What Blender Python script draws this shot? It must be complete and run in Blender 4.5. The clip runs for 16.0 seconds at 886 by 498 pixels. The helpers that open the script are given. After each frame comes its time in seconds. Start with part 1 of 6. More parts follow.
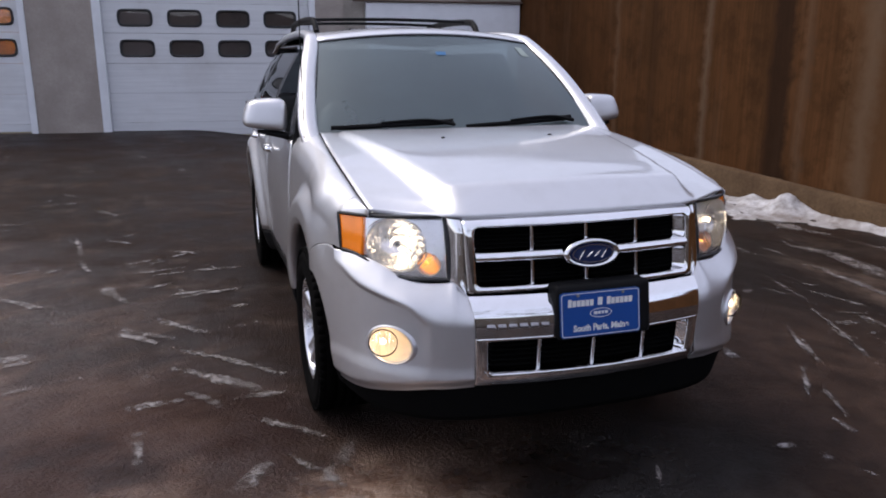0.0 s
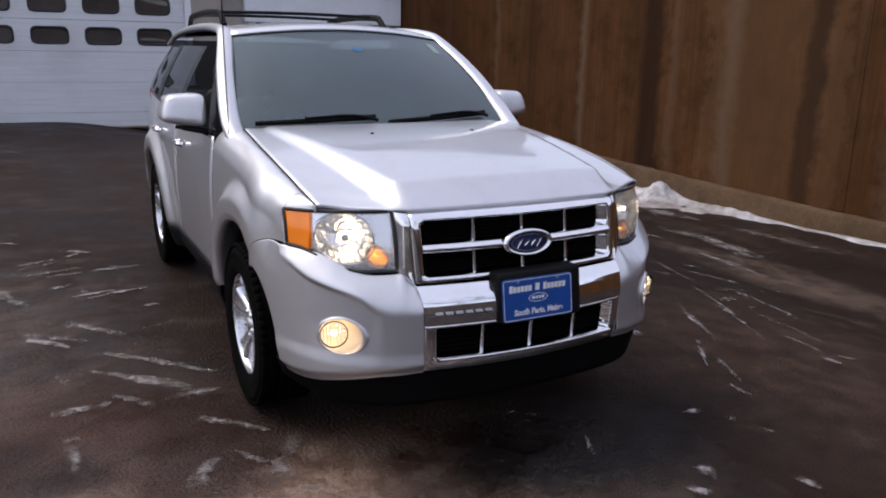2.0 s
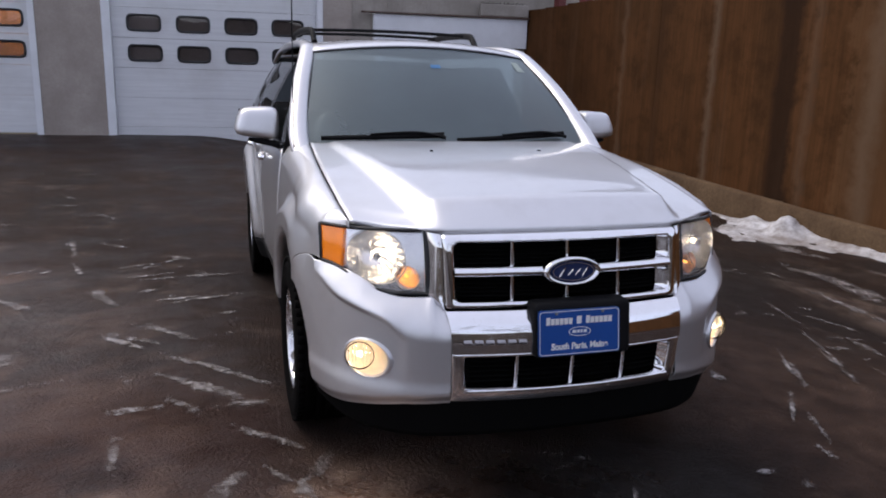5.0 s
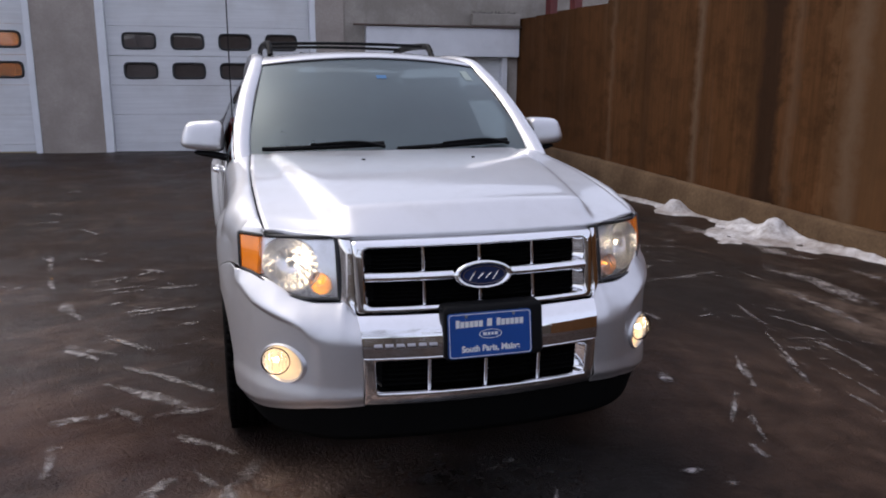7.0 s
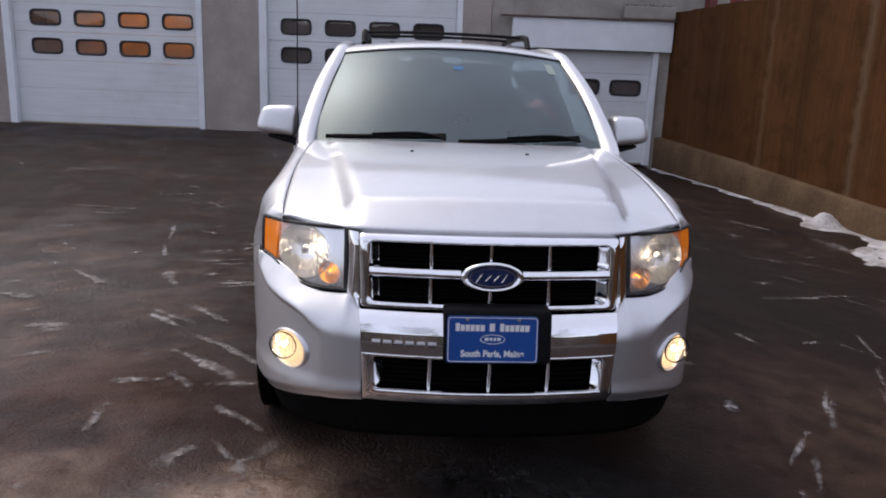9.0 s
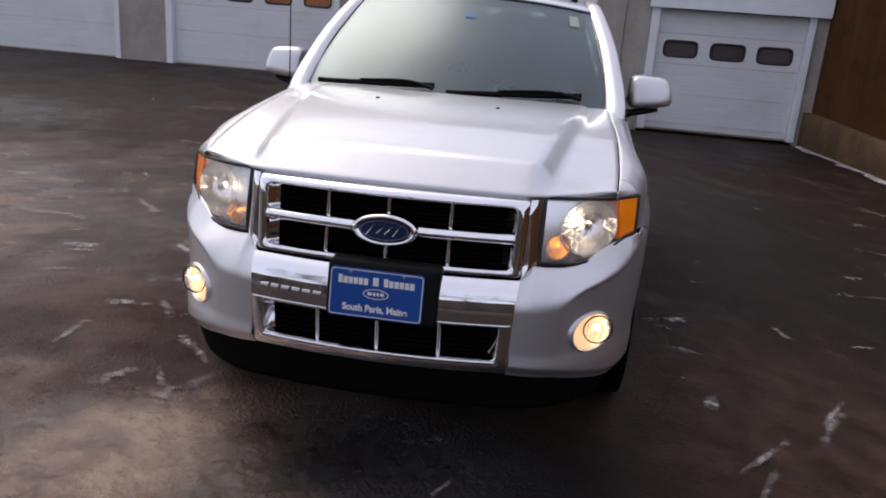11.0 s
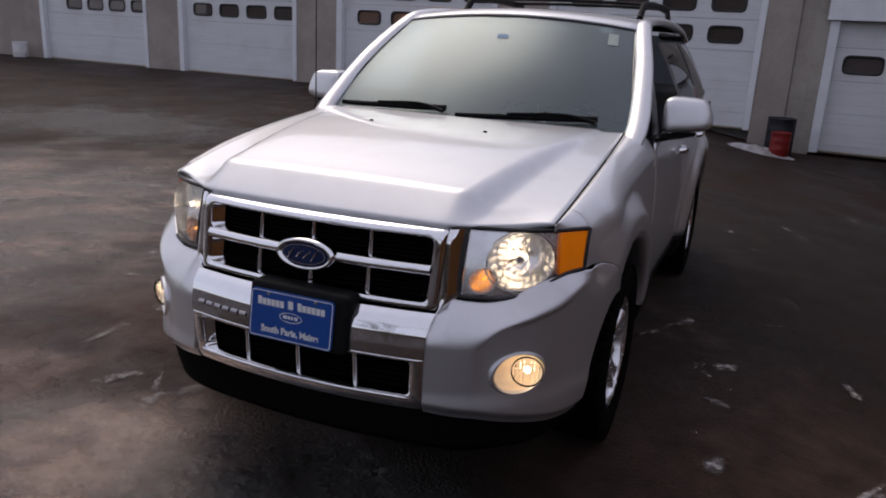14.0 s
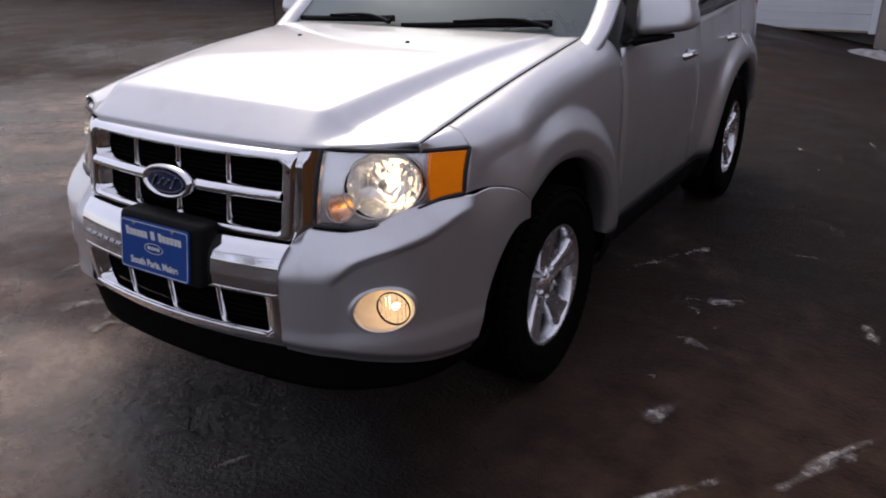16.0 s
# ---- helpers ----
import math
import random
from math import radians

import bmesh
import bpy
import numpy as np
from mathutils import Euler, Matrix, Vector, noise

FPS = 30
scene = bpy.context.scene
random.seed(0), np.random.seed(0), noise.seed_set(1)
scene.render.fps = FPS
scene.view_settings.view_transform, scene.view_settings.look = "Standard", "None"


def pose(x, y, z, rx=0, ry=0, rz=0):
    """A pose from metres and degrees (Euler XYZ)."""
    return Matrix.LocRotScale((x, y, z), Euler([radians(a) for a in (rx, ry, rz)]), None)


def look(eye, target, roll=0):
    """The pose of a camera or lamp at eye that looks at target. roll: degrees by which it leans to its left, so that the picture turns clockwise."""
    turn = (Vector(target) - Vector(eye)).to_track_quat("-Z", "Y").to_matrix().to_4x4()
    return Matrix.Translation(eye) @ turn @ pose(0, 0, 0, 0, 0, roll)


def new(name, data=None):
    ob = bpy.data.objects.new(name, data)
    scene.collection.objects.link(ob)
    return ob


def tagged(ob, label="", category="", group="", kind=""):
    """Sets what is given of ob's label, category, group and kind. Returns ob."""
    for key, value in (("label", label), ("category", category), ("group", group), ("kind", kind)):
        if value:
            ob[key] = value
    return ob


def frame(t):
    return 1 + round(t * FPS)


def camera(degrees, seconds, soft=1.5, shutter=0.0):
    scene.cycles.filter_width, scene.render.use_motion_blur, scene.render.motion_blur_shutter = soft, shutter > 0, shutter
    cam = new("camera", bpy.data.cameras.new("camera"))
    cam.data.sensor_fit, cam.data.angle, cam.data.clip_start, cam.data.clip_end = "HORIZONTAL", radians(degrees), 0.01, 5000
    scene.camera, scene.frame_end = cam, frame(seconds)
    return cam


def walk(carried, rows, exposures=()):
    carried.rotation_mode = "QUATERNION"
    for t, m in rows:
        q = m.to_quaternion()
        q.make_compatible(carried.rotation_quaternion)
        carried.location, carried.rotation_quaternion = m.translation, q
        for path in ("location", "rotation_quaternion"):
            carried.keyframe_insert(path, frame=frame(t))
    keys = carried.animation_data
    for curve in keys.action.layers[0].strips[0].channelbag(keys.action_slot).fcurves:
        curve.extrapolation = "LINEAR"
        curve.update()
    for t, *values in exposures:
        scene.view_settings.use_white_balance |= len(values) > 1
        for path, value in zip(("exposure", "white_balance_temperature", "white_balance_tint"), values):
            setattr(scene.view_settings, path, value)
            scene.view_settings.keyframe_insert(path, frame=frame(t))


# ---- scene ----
cam = camera(59.9, 16.0, 1.9)
PATH = [
    (0, (-1.293, -2.331, 1.553), (-0.728, -0.475, 1.067), 0.1),
    (0.5, (-1.396, -2.337, 1.561), (-0.754, -0.503, 1.085), 0.3),
    (1, (-1.510, -2.356, 1.574), (-0.723, -0.586, 1.076), -1.4),
    (1.5, (-1.554, -2.368, 1.557), (-0.717, -0.616, 1.079), 0.1),
    (2, (-1.578, -2.350, 1.586), (-0.713, -0.619, 1.080), 1.0),
    (2.5, (-1.584, -2.345, 1.593), (-0.721, -0.611, 1.092), 0.4),
    (3, (-1.571, -2.336, 1.584), (-0.725, -0.592, 1.090), 0.8),
    (3.5, (-1.483, -2.328, 1.548), (-0.697, -0.552, 1.071), 0.2),
    (4, (-1.356, -2.277, 1.562), (-0.734, -0.440, 1.076), 2.0),
    (6.5, (-0.996, -2.483, 1.547), (-0.472, -0.596, 1.143), 1.1),
    (7, (-0.861, -2.489, 1.558), (-0.343, -0.607, 1.127), 0.3),
    (7.5, (-0.730, -2.448, 1.541), (-0.328, -0.539, 1.097), 1.8),
    (8, (-0.621, -2.422, 1.546), (-0.423, -0.491, 1.065), 0.8),
    (8.5, (-0.519, -2.416, 1.547), (-0.338, -0.487, 1.050), 1.0),
    (9, (-0.339, -2.485, 1.573), (-0.218, -0.542, 1.112), 2.2),
    (11.5, (0.726, -2.226, 1.555), (0.346, -0.353, 0.967), 2.5),
    (12, (0.870, -2.159, 1.588), (0.397, -0.298, 1.030), 0.4),
    (12.5, (0.984, -2.221, 1.627), (0.430, -0.349, 1.193), 2.1),
    (13, (1.163, -2.284, 1.611), (0.539, -0.436, 1.171), 5.1),
    (13.5, (1.272, -2.191, 1.616), (0.634, -0.359, 1.129), 2.8),
    (14, (1.343, -1.969, 1.610), (0.596, -0.200, 1.051), 2.9),
    (14.5, (1.435, -1.850, 1.583), (0.624, -0.132, 0.957), 1.3),
    (15, (1.614, -1.784, 1.568), (0.638, -0.142, 0.976), 0.9),
    (15.5, (1.807, -1.624, 1.601), (0.800, -0.012, 0.976), -1.9),
    (16, (1.943, -1.377, 1.548), (0.931, 0.178, 0.801), -0.8),
]
walk(cam, [(t, look(eye, target, roll)) for t, eye, target, roll in PATH],
     [(0, 0.2, 6500, 11), (9, 0.2, 6650, 10), (11.5, 0.12, 6850, 12), (12.5, 0.1, 6850, 12), (13.5, -0.32, 6850, 13), (14.5, -0.36, 6850, 13), (15, -0.22, 6850, 13), (15.5, -0.12, 6850, 13), (16, -0.1, 6850, 13)])

# ---- world and light ----
world = bpy.data.worlds.new("sky")
scene.world = world
world.use_nodes = True
wn = world.node_tree
SUN_ELEV, SUN_ROT = radians(52), radians(311)
sky = wn.nodes.new("ShaderNodeTexSky")
sky.sky_type = "NISHITA"
sky.sun_disc = False
sky.sun_elevation, sky.sun_rotation = SUN_ELEV, SUN_ROT
sky.air_density, sky.dust_density, sky.ozone_density = 1.0, 2.0, 1.0
bg = wn.nodes["Background"]
bg.inputs["Strength"].default_value = 0.132
veil = wn.nodes.new("ShaderNodeMix")          # thin cloud over the whole sky
veil.data_type = "RGBA"
veil.inputs[0].default_value = 0.46
veil.inputs[7].default_value = (9.0, 9.0, 11.0, 1)
wn.links.new(sky.outputs[0], veil.inputs[6])
wn.links.new(veil.outputs[2], bg.inputs["Color"])

sun = new("sun", bpy.data.lights.new("sun", "SUN"))
sun.data.energy, sun.data.angle, sun.data.color = 1.3, radians(34), (1.0, 0.93, 0.84)
sun.matrix_world = look((-7.5, 6.5, 12.7), (0, 0, 0))


# ---- materials ----
def shader(name):
    m = bpy.data.materials.new(name)
    m.use_nodes = True
    nt = m.node_tree
    return m, nt, nt.nodes["Principled BSDF"]


def node(nt, kind, **sockets):
    n = nt.nodes.new(kind)
    for k, v in sockets.items():
        n.inputs[k].default_value = v
    return n


def ramp(nt, fac, stops):
    r = nt.nodes.new("ShaderNodeValToRGB")
    e = r.color_ramp.elements
    while len(e) < len(stops):
        e.new(0.5)
    for el, (p, c) in zip(e, stops):
        el.position = p
        el.color = (*c, 1) if isinstance(c, tuple) else (c, c, c, 1)
    nt.links.new(fac, r.inputs[0])
    return r.outputs[0]


def coords(nt, scale=(1, 1, 1), turn=0.0):
    tc = nt.nodes.new("ShaderNodeTexCoord")
    mp = nt.nodes.new("ShaderNodeMapping")
    mp.inputs["Scale"].default_value = scale
    if turn:                                  # turn first, then stretch
        tn = nt.nodes.new("ShaderNodeVectorRotate")
        tn.rotation_type = "Z_AXIS"
        tn.inputs["Angle"].default_value = turn
        nt.links.new(tc.outputs["Object"], tn.inputs["Vector"])
        nt.links.new(tn.outputs[0], mp.inputs["Vector"])
        return mp.outputs["Vector"]
    nt.links.new(tc.outputs["Object"], mp.inputs["Vector"])
    return mp.outputs["Vector"]


def noise_tex(nt, vec, scale, detail=6.0, rough=0.6):
    n = node(nt, "ShaderNodeTexNoise", Scale=scale, Detail=detail, Roughness=rough)
    nt.links.new(vec, n.inputs["Vector"])
    return n.outputs["Fac"]


def mix(nt, fac, a, b, kind="MIX"):
    m = nt.nodes.new("ShaderNodeMix")
    m.data_type, m.blend_type = "RGBA", kind
    for s, v in ((m.inputs[0], fac), (m.inputs[6], a), (m.inputs[7], b)):
        if isinstance(v, bpy.types.NodeSocket):
            nt.links.new(v, s)
        else:
            s.default_value = v if isinstance(v, (int, float)) else (*v, 1)
    return m.outputs[2]


def bumped(nt, b, height, strength=0.3, distance=0.01):
    n = node(nt, "ShaderNodeBump", Strength=strength, Distance=distance)
    nt.links.new(height, n.inputs["Height"])
    nt.links.new(n.outputs[0], b.inputs["Normal"])


def plain(name, color, rough=0.5, metal=0.0, coat=0.0, var=0.12, scale=8.0, bump=0.0, bscale=60.0, spec=0.5):
    m, nt, b = shader(name)
    v = coords(nt)
    f = noise_tex(nt, v, scale)
    lo, hi = tuple(c * (1 - var) for c in color), tuple(min(1, c * (1 + var)) for c in color)
    nt.links.new(ramp(nt, f, [(0.3, lo), (0.7, hi)]), b.inputs["Base Color"])
    g = noise_tex(nt, v, scale * 3.1)
    nt.links.new(ramp(nt, g, [(0.3, max(0.0, rough - 0.06)), (0.7, min(1.0, rough + 0.06))]), b.inputs["Roughness"])
    b.inputs["Metallic"].default_value = metal
    b.inputs["Specular IOR Level"].default_value = spec
    b.inputs["Coat Weight"].default_value = coat
    b.inputs["Coat Roughness"].default_value = 0.04
    if bump:
        bumped(nt, b, noise_tex(nt, v, bscale), bump, 0.004)
    return m


def faceted(name, color, scale):
    """Pressed bright metal with upright flutes broken by a few facets."""
    m, nt, b = shader(name)
    band = node(nt, "ShaderNodeTexWave", Scale=scale, Distortion=0.4, Detail=1.0)
    band.bands_direction = "X"
    nt.links.new(coords(nt), band.inputs["Vector"])
    cell = node(nt, "ShaderNodeTexVoronoi", Scale=26.0)
    nt.links.new(coords(nt, (1.0, 1.0, 0.6)), cell.inputs["Vector"])
    b.inputs["Base Color"].default_value = (*color, 1)
    b.inputs["Metallic"].default_value, b.inputs["Roughness"].default_value = 0.88, 0.25
    bumped(nt, b, mix(nt, 0.2, band.outputs["Fac"], cell.outputs["Distance"]), 0.06, 0.008)
    return m


def glow(name, color, strength):
    m, nt, b = shader(name)
    b.inputs["Base Color"].default_value = (*color, 1)
    b.inputs["Emission Color"].default_value = (*color, 1)
    b.inputs["Emission Strength"].default_value = strength
    return m


def glass(name, tint, ior=1.5, rough=0.0, film=0.0, haze=(0.3, 0.28, 0.26), vary=0.0, sheen=(1, 1, 1)):
    m, nt, b = shader(name)
    nt.nodes.remove(b)
    tr = node(nt, "ShaderNodeBsdfTransparent", Color=(*tint, 1))
    gl = node(nt, "ShaderNodeBsdfGlossy", Roughness=rough, Color=(*sheen, 1))
    fr = node(nt, "ShaderNodeFresnel", IOR=ior)
    mx = nt.nodes.new("ShaderNodeMixShader")
    nt.links.new(fr.outputs[0], mx.inputs[0])
    nt.links.new(tr.outputs[0], mx.inputs[1])
    nt.links.new(gl.outputs[0], mx.inputs[2])
    top = mx.outputs[0]
    if film:                                  # diffuse haze, stands in for the grey the glass reflects
        df = nt.nodes.new("ShaderNodeBsdfDiffuse")
        info = nt.nodes.new("ShaderNodeObjectInfo")
        nt.links.new(ramp(nt, info.outputs["Random"], [(0.1, tuple(d * (1 - vary) for d in haze)), (0.9, (haze[0] * (1 + vary * .6), haze[1] * (1 + vary * .8), haze[2] * (1 + vary)))]), df.inputs["Color"])
        m2 = nt.nodes.new("ShaderNodeMixShader")
        f = noise_tex(nt, coords(nt), 2.4, 6.0, 0.6)
        nt.links.new(ramp(nt, f, [(0.3, film * 0.75), (0.7, film * 1.25)]), m2.inputs[0])
        nt.links.new(top, m2.inputs[1])
        nt.links.new(df.outputs[0], m2.inputs[2])
        top = m2.outputs[0]
    nt.links.new(top, nt.nodes["Material Output"].inputs["Surface"])
    return m


def silver_paint():
    m, nt, b = shader("silver_paint")
    v = coords(nt)
    flake = node(nt, "ShaderNodeTexVoronoi", Scale=900.0)
    nt.links.new(v, flake.inputs["Vector"])
    dirt = noise_tex(nt, v, 5.0, 8.0)
    c = ramp(nt, flake.outputs["Distance"], [(0.1, (0.61, 0.61, 0.625)), (0.6, (0.70, 0.70, 0.712))])
    c = mix(nt, ramp(nt, dirt, [(0.5, 0.0), (0.8, 0.22)]), c, (0.36, 0.34, 0.32))
    nt.links.new(c, b.inputs["Base Color"])
    b.inputs["Metallic"].default_value = 0.87
    nt.links.new(ramp(nt, dirt, [(0.35, 0.40), (0.75, 0.49)]), b.inputs["Roughness"])
    b.inputs["Coat Weight"].default_value = 0.9
    nt.links.new(ramp(nt, dirt, [(0.4, 0.03), (0.8, 0.16)]), b.inputs["Coat Roughness"])
    return m


def math_node(nt, op, a, b, c=None):
    n = nt.nodes.new("ShaderNodeMath")
    n.operation = op
    for i, v in enumerate((a, b, c)):
        if isinstance(v, bpy.types.NodeSocket):
            nt.links.new(v, n.inputs[i])
        elif v is not None:
            n.inputs[i].default_value = v
    return n.outputs[0]


def asphalt():
    m, nt, b = shader("wet_asphalt")
    v = coords(nt)
    big = noise_tex(nt, v, 0.35, 5.0, 0.55)
    mid = noise_tex(nt, v, 1.6, 8.0, 0.62)
    grit = noise_tex(nt, v, 55.0, 4.0, 0.7)
    fine = noise_tex(nt, v, 5.5, 9.0, 0.68)

    def zone(cx, cy, rx, ry, wobble, soft):
        """One inside a ragged oval of the yard, nought outside."""
        d = nt.nodes.new("ShaderNodeVectorMath")
        d.operation = "DISTANCE"
        nt.links.new(coords(nt, (1 / rx, 1 / ry, 0)), d.inputs[0])
        d.inputs[1].default_value = (cx / rx, cy / ry, 0)
        e = math_node(nt, "MULTIPLY_ADD", math_node(nt, "SUBTRACT", mid, 0.5), wobble, d.outputs["Value"])
        return ramp(nt, math_node(nt, "MULTIPLY", e, 0.5), [(0.5 - soft, 1.0), (0.5 + soft, 0.0)])

    c = ramp(nt, grit, [(0.25, (0.012, 0.0072, 0.0049)), (0.75, (0.043, 0.0250, 0.0170))])
    soil = ramp(nt, grit, [(0.25, (0.024, 0.0120, 0.0066)), (0.75, (0.066, 0.035, 0.0205))])
    c = mix(nt, ramp(nt, mid, [(0.40, 0.0), (0.60, 0.9)]), c, soil)
    # broken pale scuffs of salt and slush, crossing in three directions
    for turn, sc in ((0.1, 1.25), (0.75, 1.0), (1.45, 0.8)):
        track = noise_tex(nt, coords(nt, (0.5, 2.7, 1), turn), sc, 8.0, 0.62)
        scuff = mix(nt, ramp(nt, fine, [(0.44, 0.0), (0.62, 1.0)]), (0, 0, 0), ramp(nt, track, [(0.55, 0.0), (0.64, 0.7)]))
        c = mix(nt, scuff, c, (0.155, 0.120, 0.099))
    # asphalt colour darkened in a wide oval on the wall side
    dark_oval = zone(2.7, 4.4, 2.2, 3.2, 1.2, 0.22)
    c = mix(nt, mix(nt, 0.75, (0, 0, 0), dark_oval), c, (0.011, 0.0070, 0.0050))
    c = mix(nt, mix(nt, 0.75, (0, 0, 0), zone(1.75, 0.5, 1.0, 1.2, 1.4, 0.22)), c, ramp(nt, fine, [(0.36, (0.045, 0.0270, 0.0190)), (0.66, (0.160, 0.108, 0.084))]))
    # a spread of wet mud with tyre ruts at the mouth of the yard
    spread = zone(-4.9, 1.5, 2.85, 3.0, 1.3, 0.20)
    rut = noise_tex(nt, coords(nt, (0.40, 1.9, 1), -0.62), 0.95, 6.0, 0.58)
    rut2 = noise_tex(nt, coords(nt, (0.45, 1.7, 1), 0.25), 0.8, 6.0, 0.58)
    lump = noise_tex(nt, coords(nt, (0.8, 1.1, 1), -0.4), 1.7, 8.0, 0.64)
    mudc = ramp(nt, lump, [(0.40, (0.028, 0.0115, 0.0062)), (0.48, (0.095, 0.055, 0.037)), (0.57, (0.225, 0.150, 0.110))])
    mudc = mix(nt, ramp(nt, rut, [(0.52, 0.0), (0.56, 0.85)]), mudc, (0.030, 0.0125, 0.0070))
    mudc = mix(nt, ramp(nt, rut2, [(0.55, 0.0), (0.59, 0.8)]), mudc, (0.034, 0.0150, 0.0088))
    c = mix(nt, spread, c, mudc)
    red = ramp(nt, lump, [(0.40, (0.030, 0.0105, 0.0055)), (0.49, (0.068, 0.029, 0.0175)), (0.60, (0.115, 0.064, 0.045))])
    c = mix(nt, mix(nt, 0.95, (0, 0, 0), zone(-2.0, 0.72, 0.85, 0.88, 1.4, 0.2)), c, red)
    # pale silt, its colour also lifted to hold the wet glare on it
    silt_glare = zone(-0.78, -0.14, 1.15, 0.60, 1.3, 0.2)
    c = mix(nt, silt_glare, c, ramp(nt, mix(nt, 0.45, lump, fine), [(0.42, (0.060, 0.028, 0.016)), (0.48, (0.155, 0.098, 0.070)), (0.57, (0.30, 0.228, 0.183))]))
    slush = zone(4.15, 2.35, 0.50, 1.25, 1.6, 0.2)       # trodden slush along the wall
    c = mix(nt, slush, c, ramp(nt, mix(nt, 0.5, fine, lump), [(0.43, (0.036, 0.0205, 0.0140)), (0.55, (0.205, 0.165, 0.142))]))
    nose_shade = zone(0.25, 0.02, 0.78, 0.48, 0.9, 0.2)      # deep shade before the nose, painted into the asphalt colour
    c = mix(nt, nose_shade, c, ramp(nt, fine, [(0.40, (0.0055, 0.0038, 0.0030)), (0.66, (0.0130, 0.0090, 0.0072))]))
    # one deep red-brown wheel rut
    side = nt.nodes.new("ShaderNodeVectorMath")
    side.operation = "DOT_PRODUCT"
    nt.links.new(v, side.inputs[0])
    side.inputs[1].default_value = (-0.98, 0.20, 0)
    off = math_node(nt, "ABSOLUTE", math_node(nt, "MULTIPLY_ADD", math_node(nt, "SUBTRACT", mid, 0.5), 0.35, math_node(nt, "SUBTRACT", side.outputs["Value"], 1.30)), 0.0)
    deep = mix(nt, zone(-1.30, 0.25, 0.9, 0.9, 0.8, 0.14), (0, 0, 0), ramp(nt, off, [(0.08, 1.0), (0.22, 0.0)]))
    c = mix(nt, mix(nt, 0.85, (0, 0, 0), deep), c, (0.046, 0.0180, 0.0100))
    # a puddle before the garage
    pool = mix(nt, 0.6, (0, 0, 0), zone(-7.6, 6.3, 2.2, 1.1, 1.6, 0.16))
    c = mix(nt, pool, c, (0.014, 0.0095, 0.0075))
    c = mix(nt, 1.0, c, (0.72, 0.62, 0.54), "MULTIPLY")
    nt.links.new(c, b.inputs["Base Color"])
    wet = ramp(nt, big, [(0.36, 0.34), (0.48, 0.5), (0.62, 0.7)])
    r = mix(nt, 0.5, wet, ramp(nt, mid, [(0.35, 0.36), (0.65, 0.7)]))
    r = mix(nt, spread, r, mix(nt, 0.5, ramp(nt, fine, [(0.40, 0.08), (0.60, 0.40)]), ramp(nt, rut, [(0.44, 0.14), (0.56, 0.55)])))
    r = mix(nt, silt_glare, r, ramp(nt, fine, [(0.38, 0.18), (0.62, 0.6)]))
    film = zone(-0.80, -0.25, 1.25, 0.65, 1.4, 0.2)     # standing wet before the nose
    r = mix(nt, film, r, ramp(nt, fine, [(0.40, 0.10), (0.60, 0.38)]))
    r = mix(nt, pool, r, (0.02, 0.02, 0.02))
    nt.links.new(r, b.inputs["Roughness"])
    spec = mix(nt, spread, (0.20, 0.20, 0.20), (0.80, 0.80, 0.80))
    spec = mix(nt, film, spec, (0.65, 0.65, 0.65))
    nt.links.new(mix(nt, pool, spec, (0.5, 0.5, 0.5)), b.inputs["Specular IOR Level"])
    h = mix(nt, spread, mix(nt, 0.5, grit, fine), mix(nt, 0.45, fine, mix(nt, 0.5, rut, rut2)))
    h = mix(nt, silt_glare, h, mix(nt, 0.35, lump, fine))
    h = mix(nt, pool, h, (0.5, 0.5, 0.5))
    bumped(nt, b, h, 0.9, 0.09)
    return m


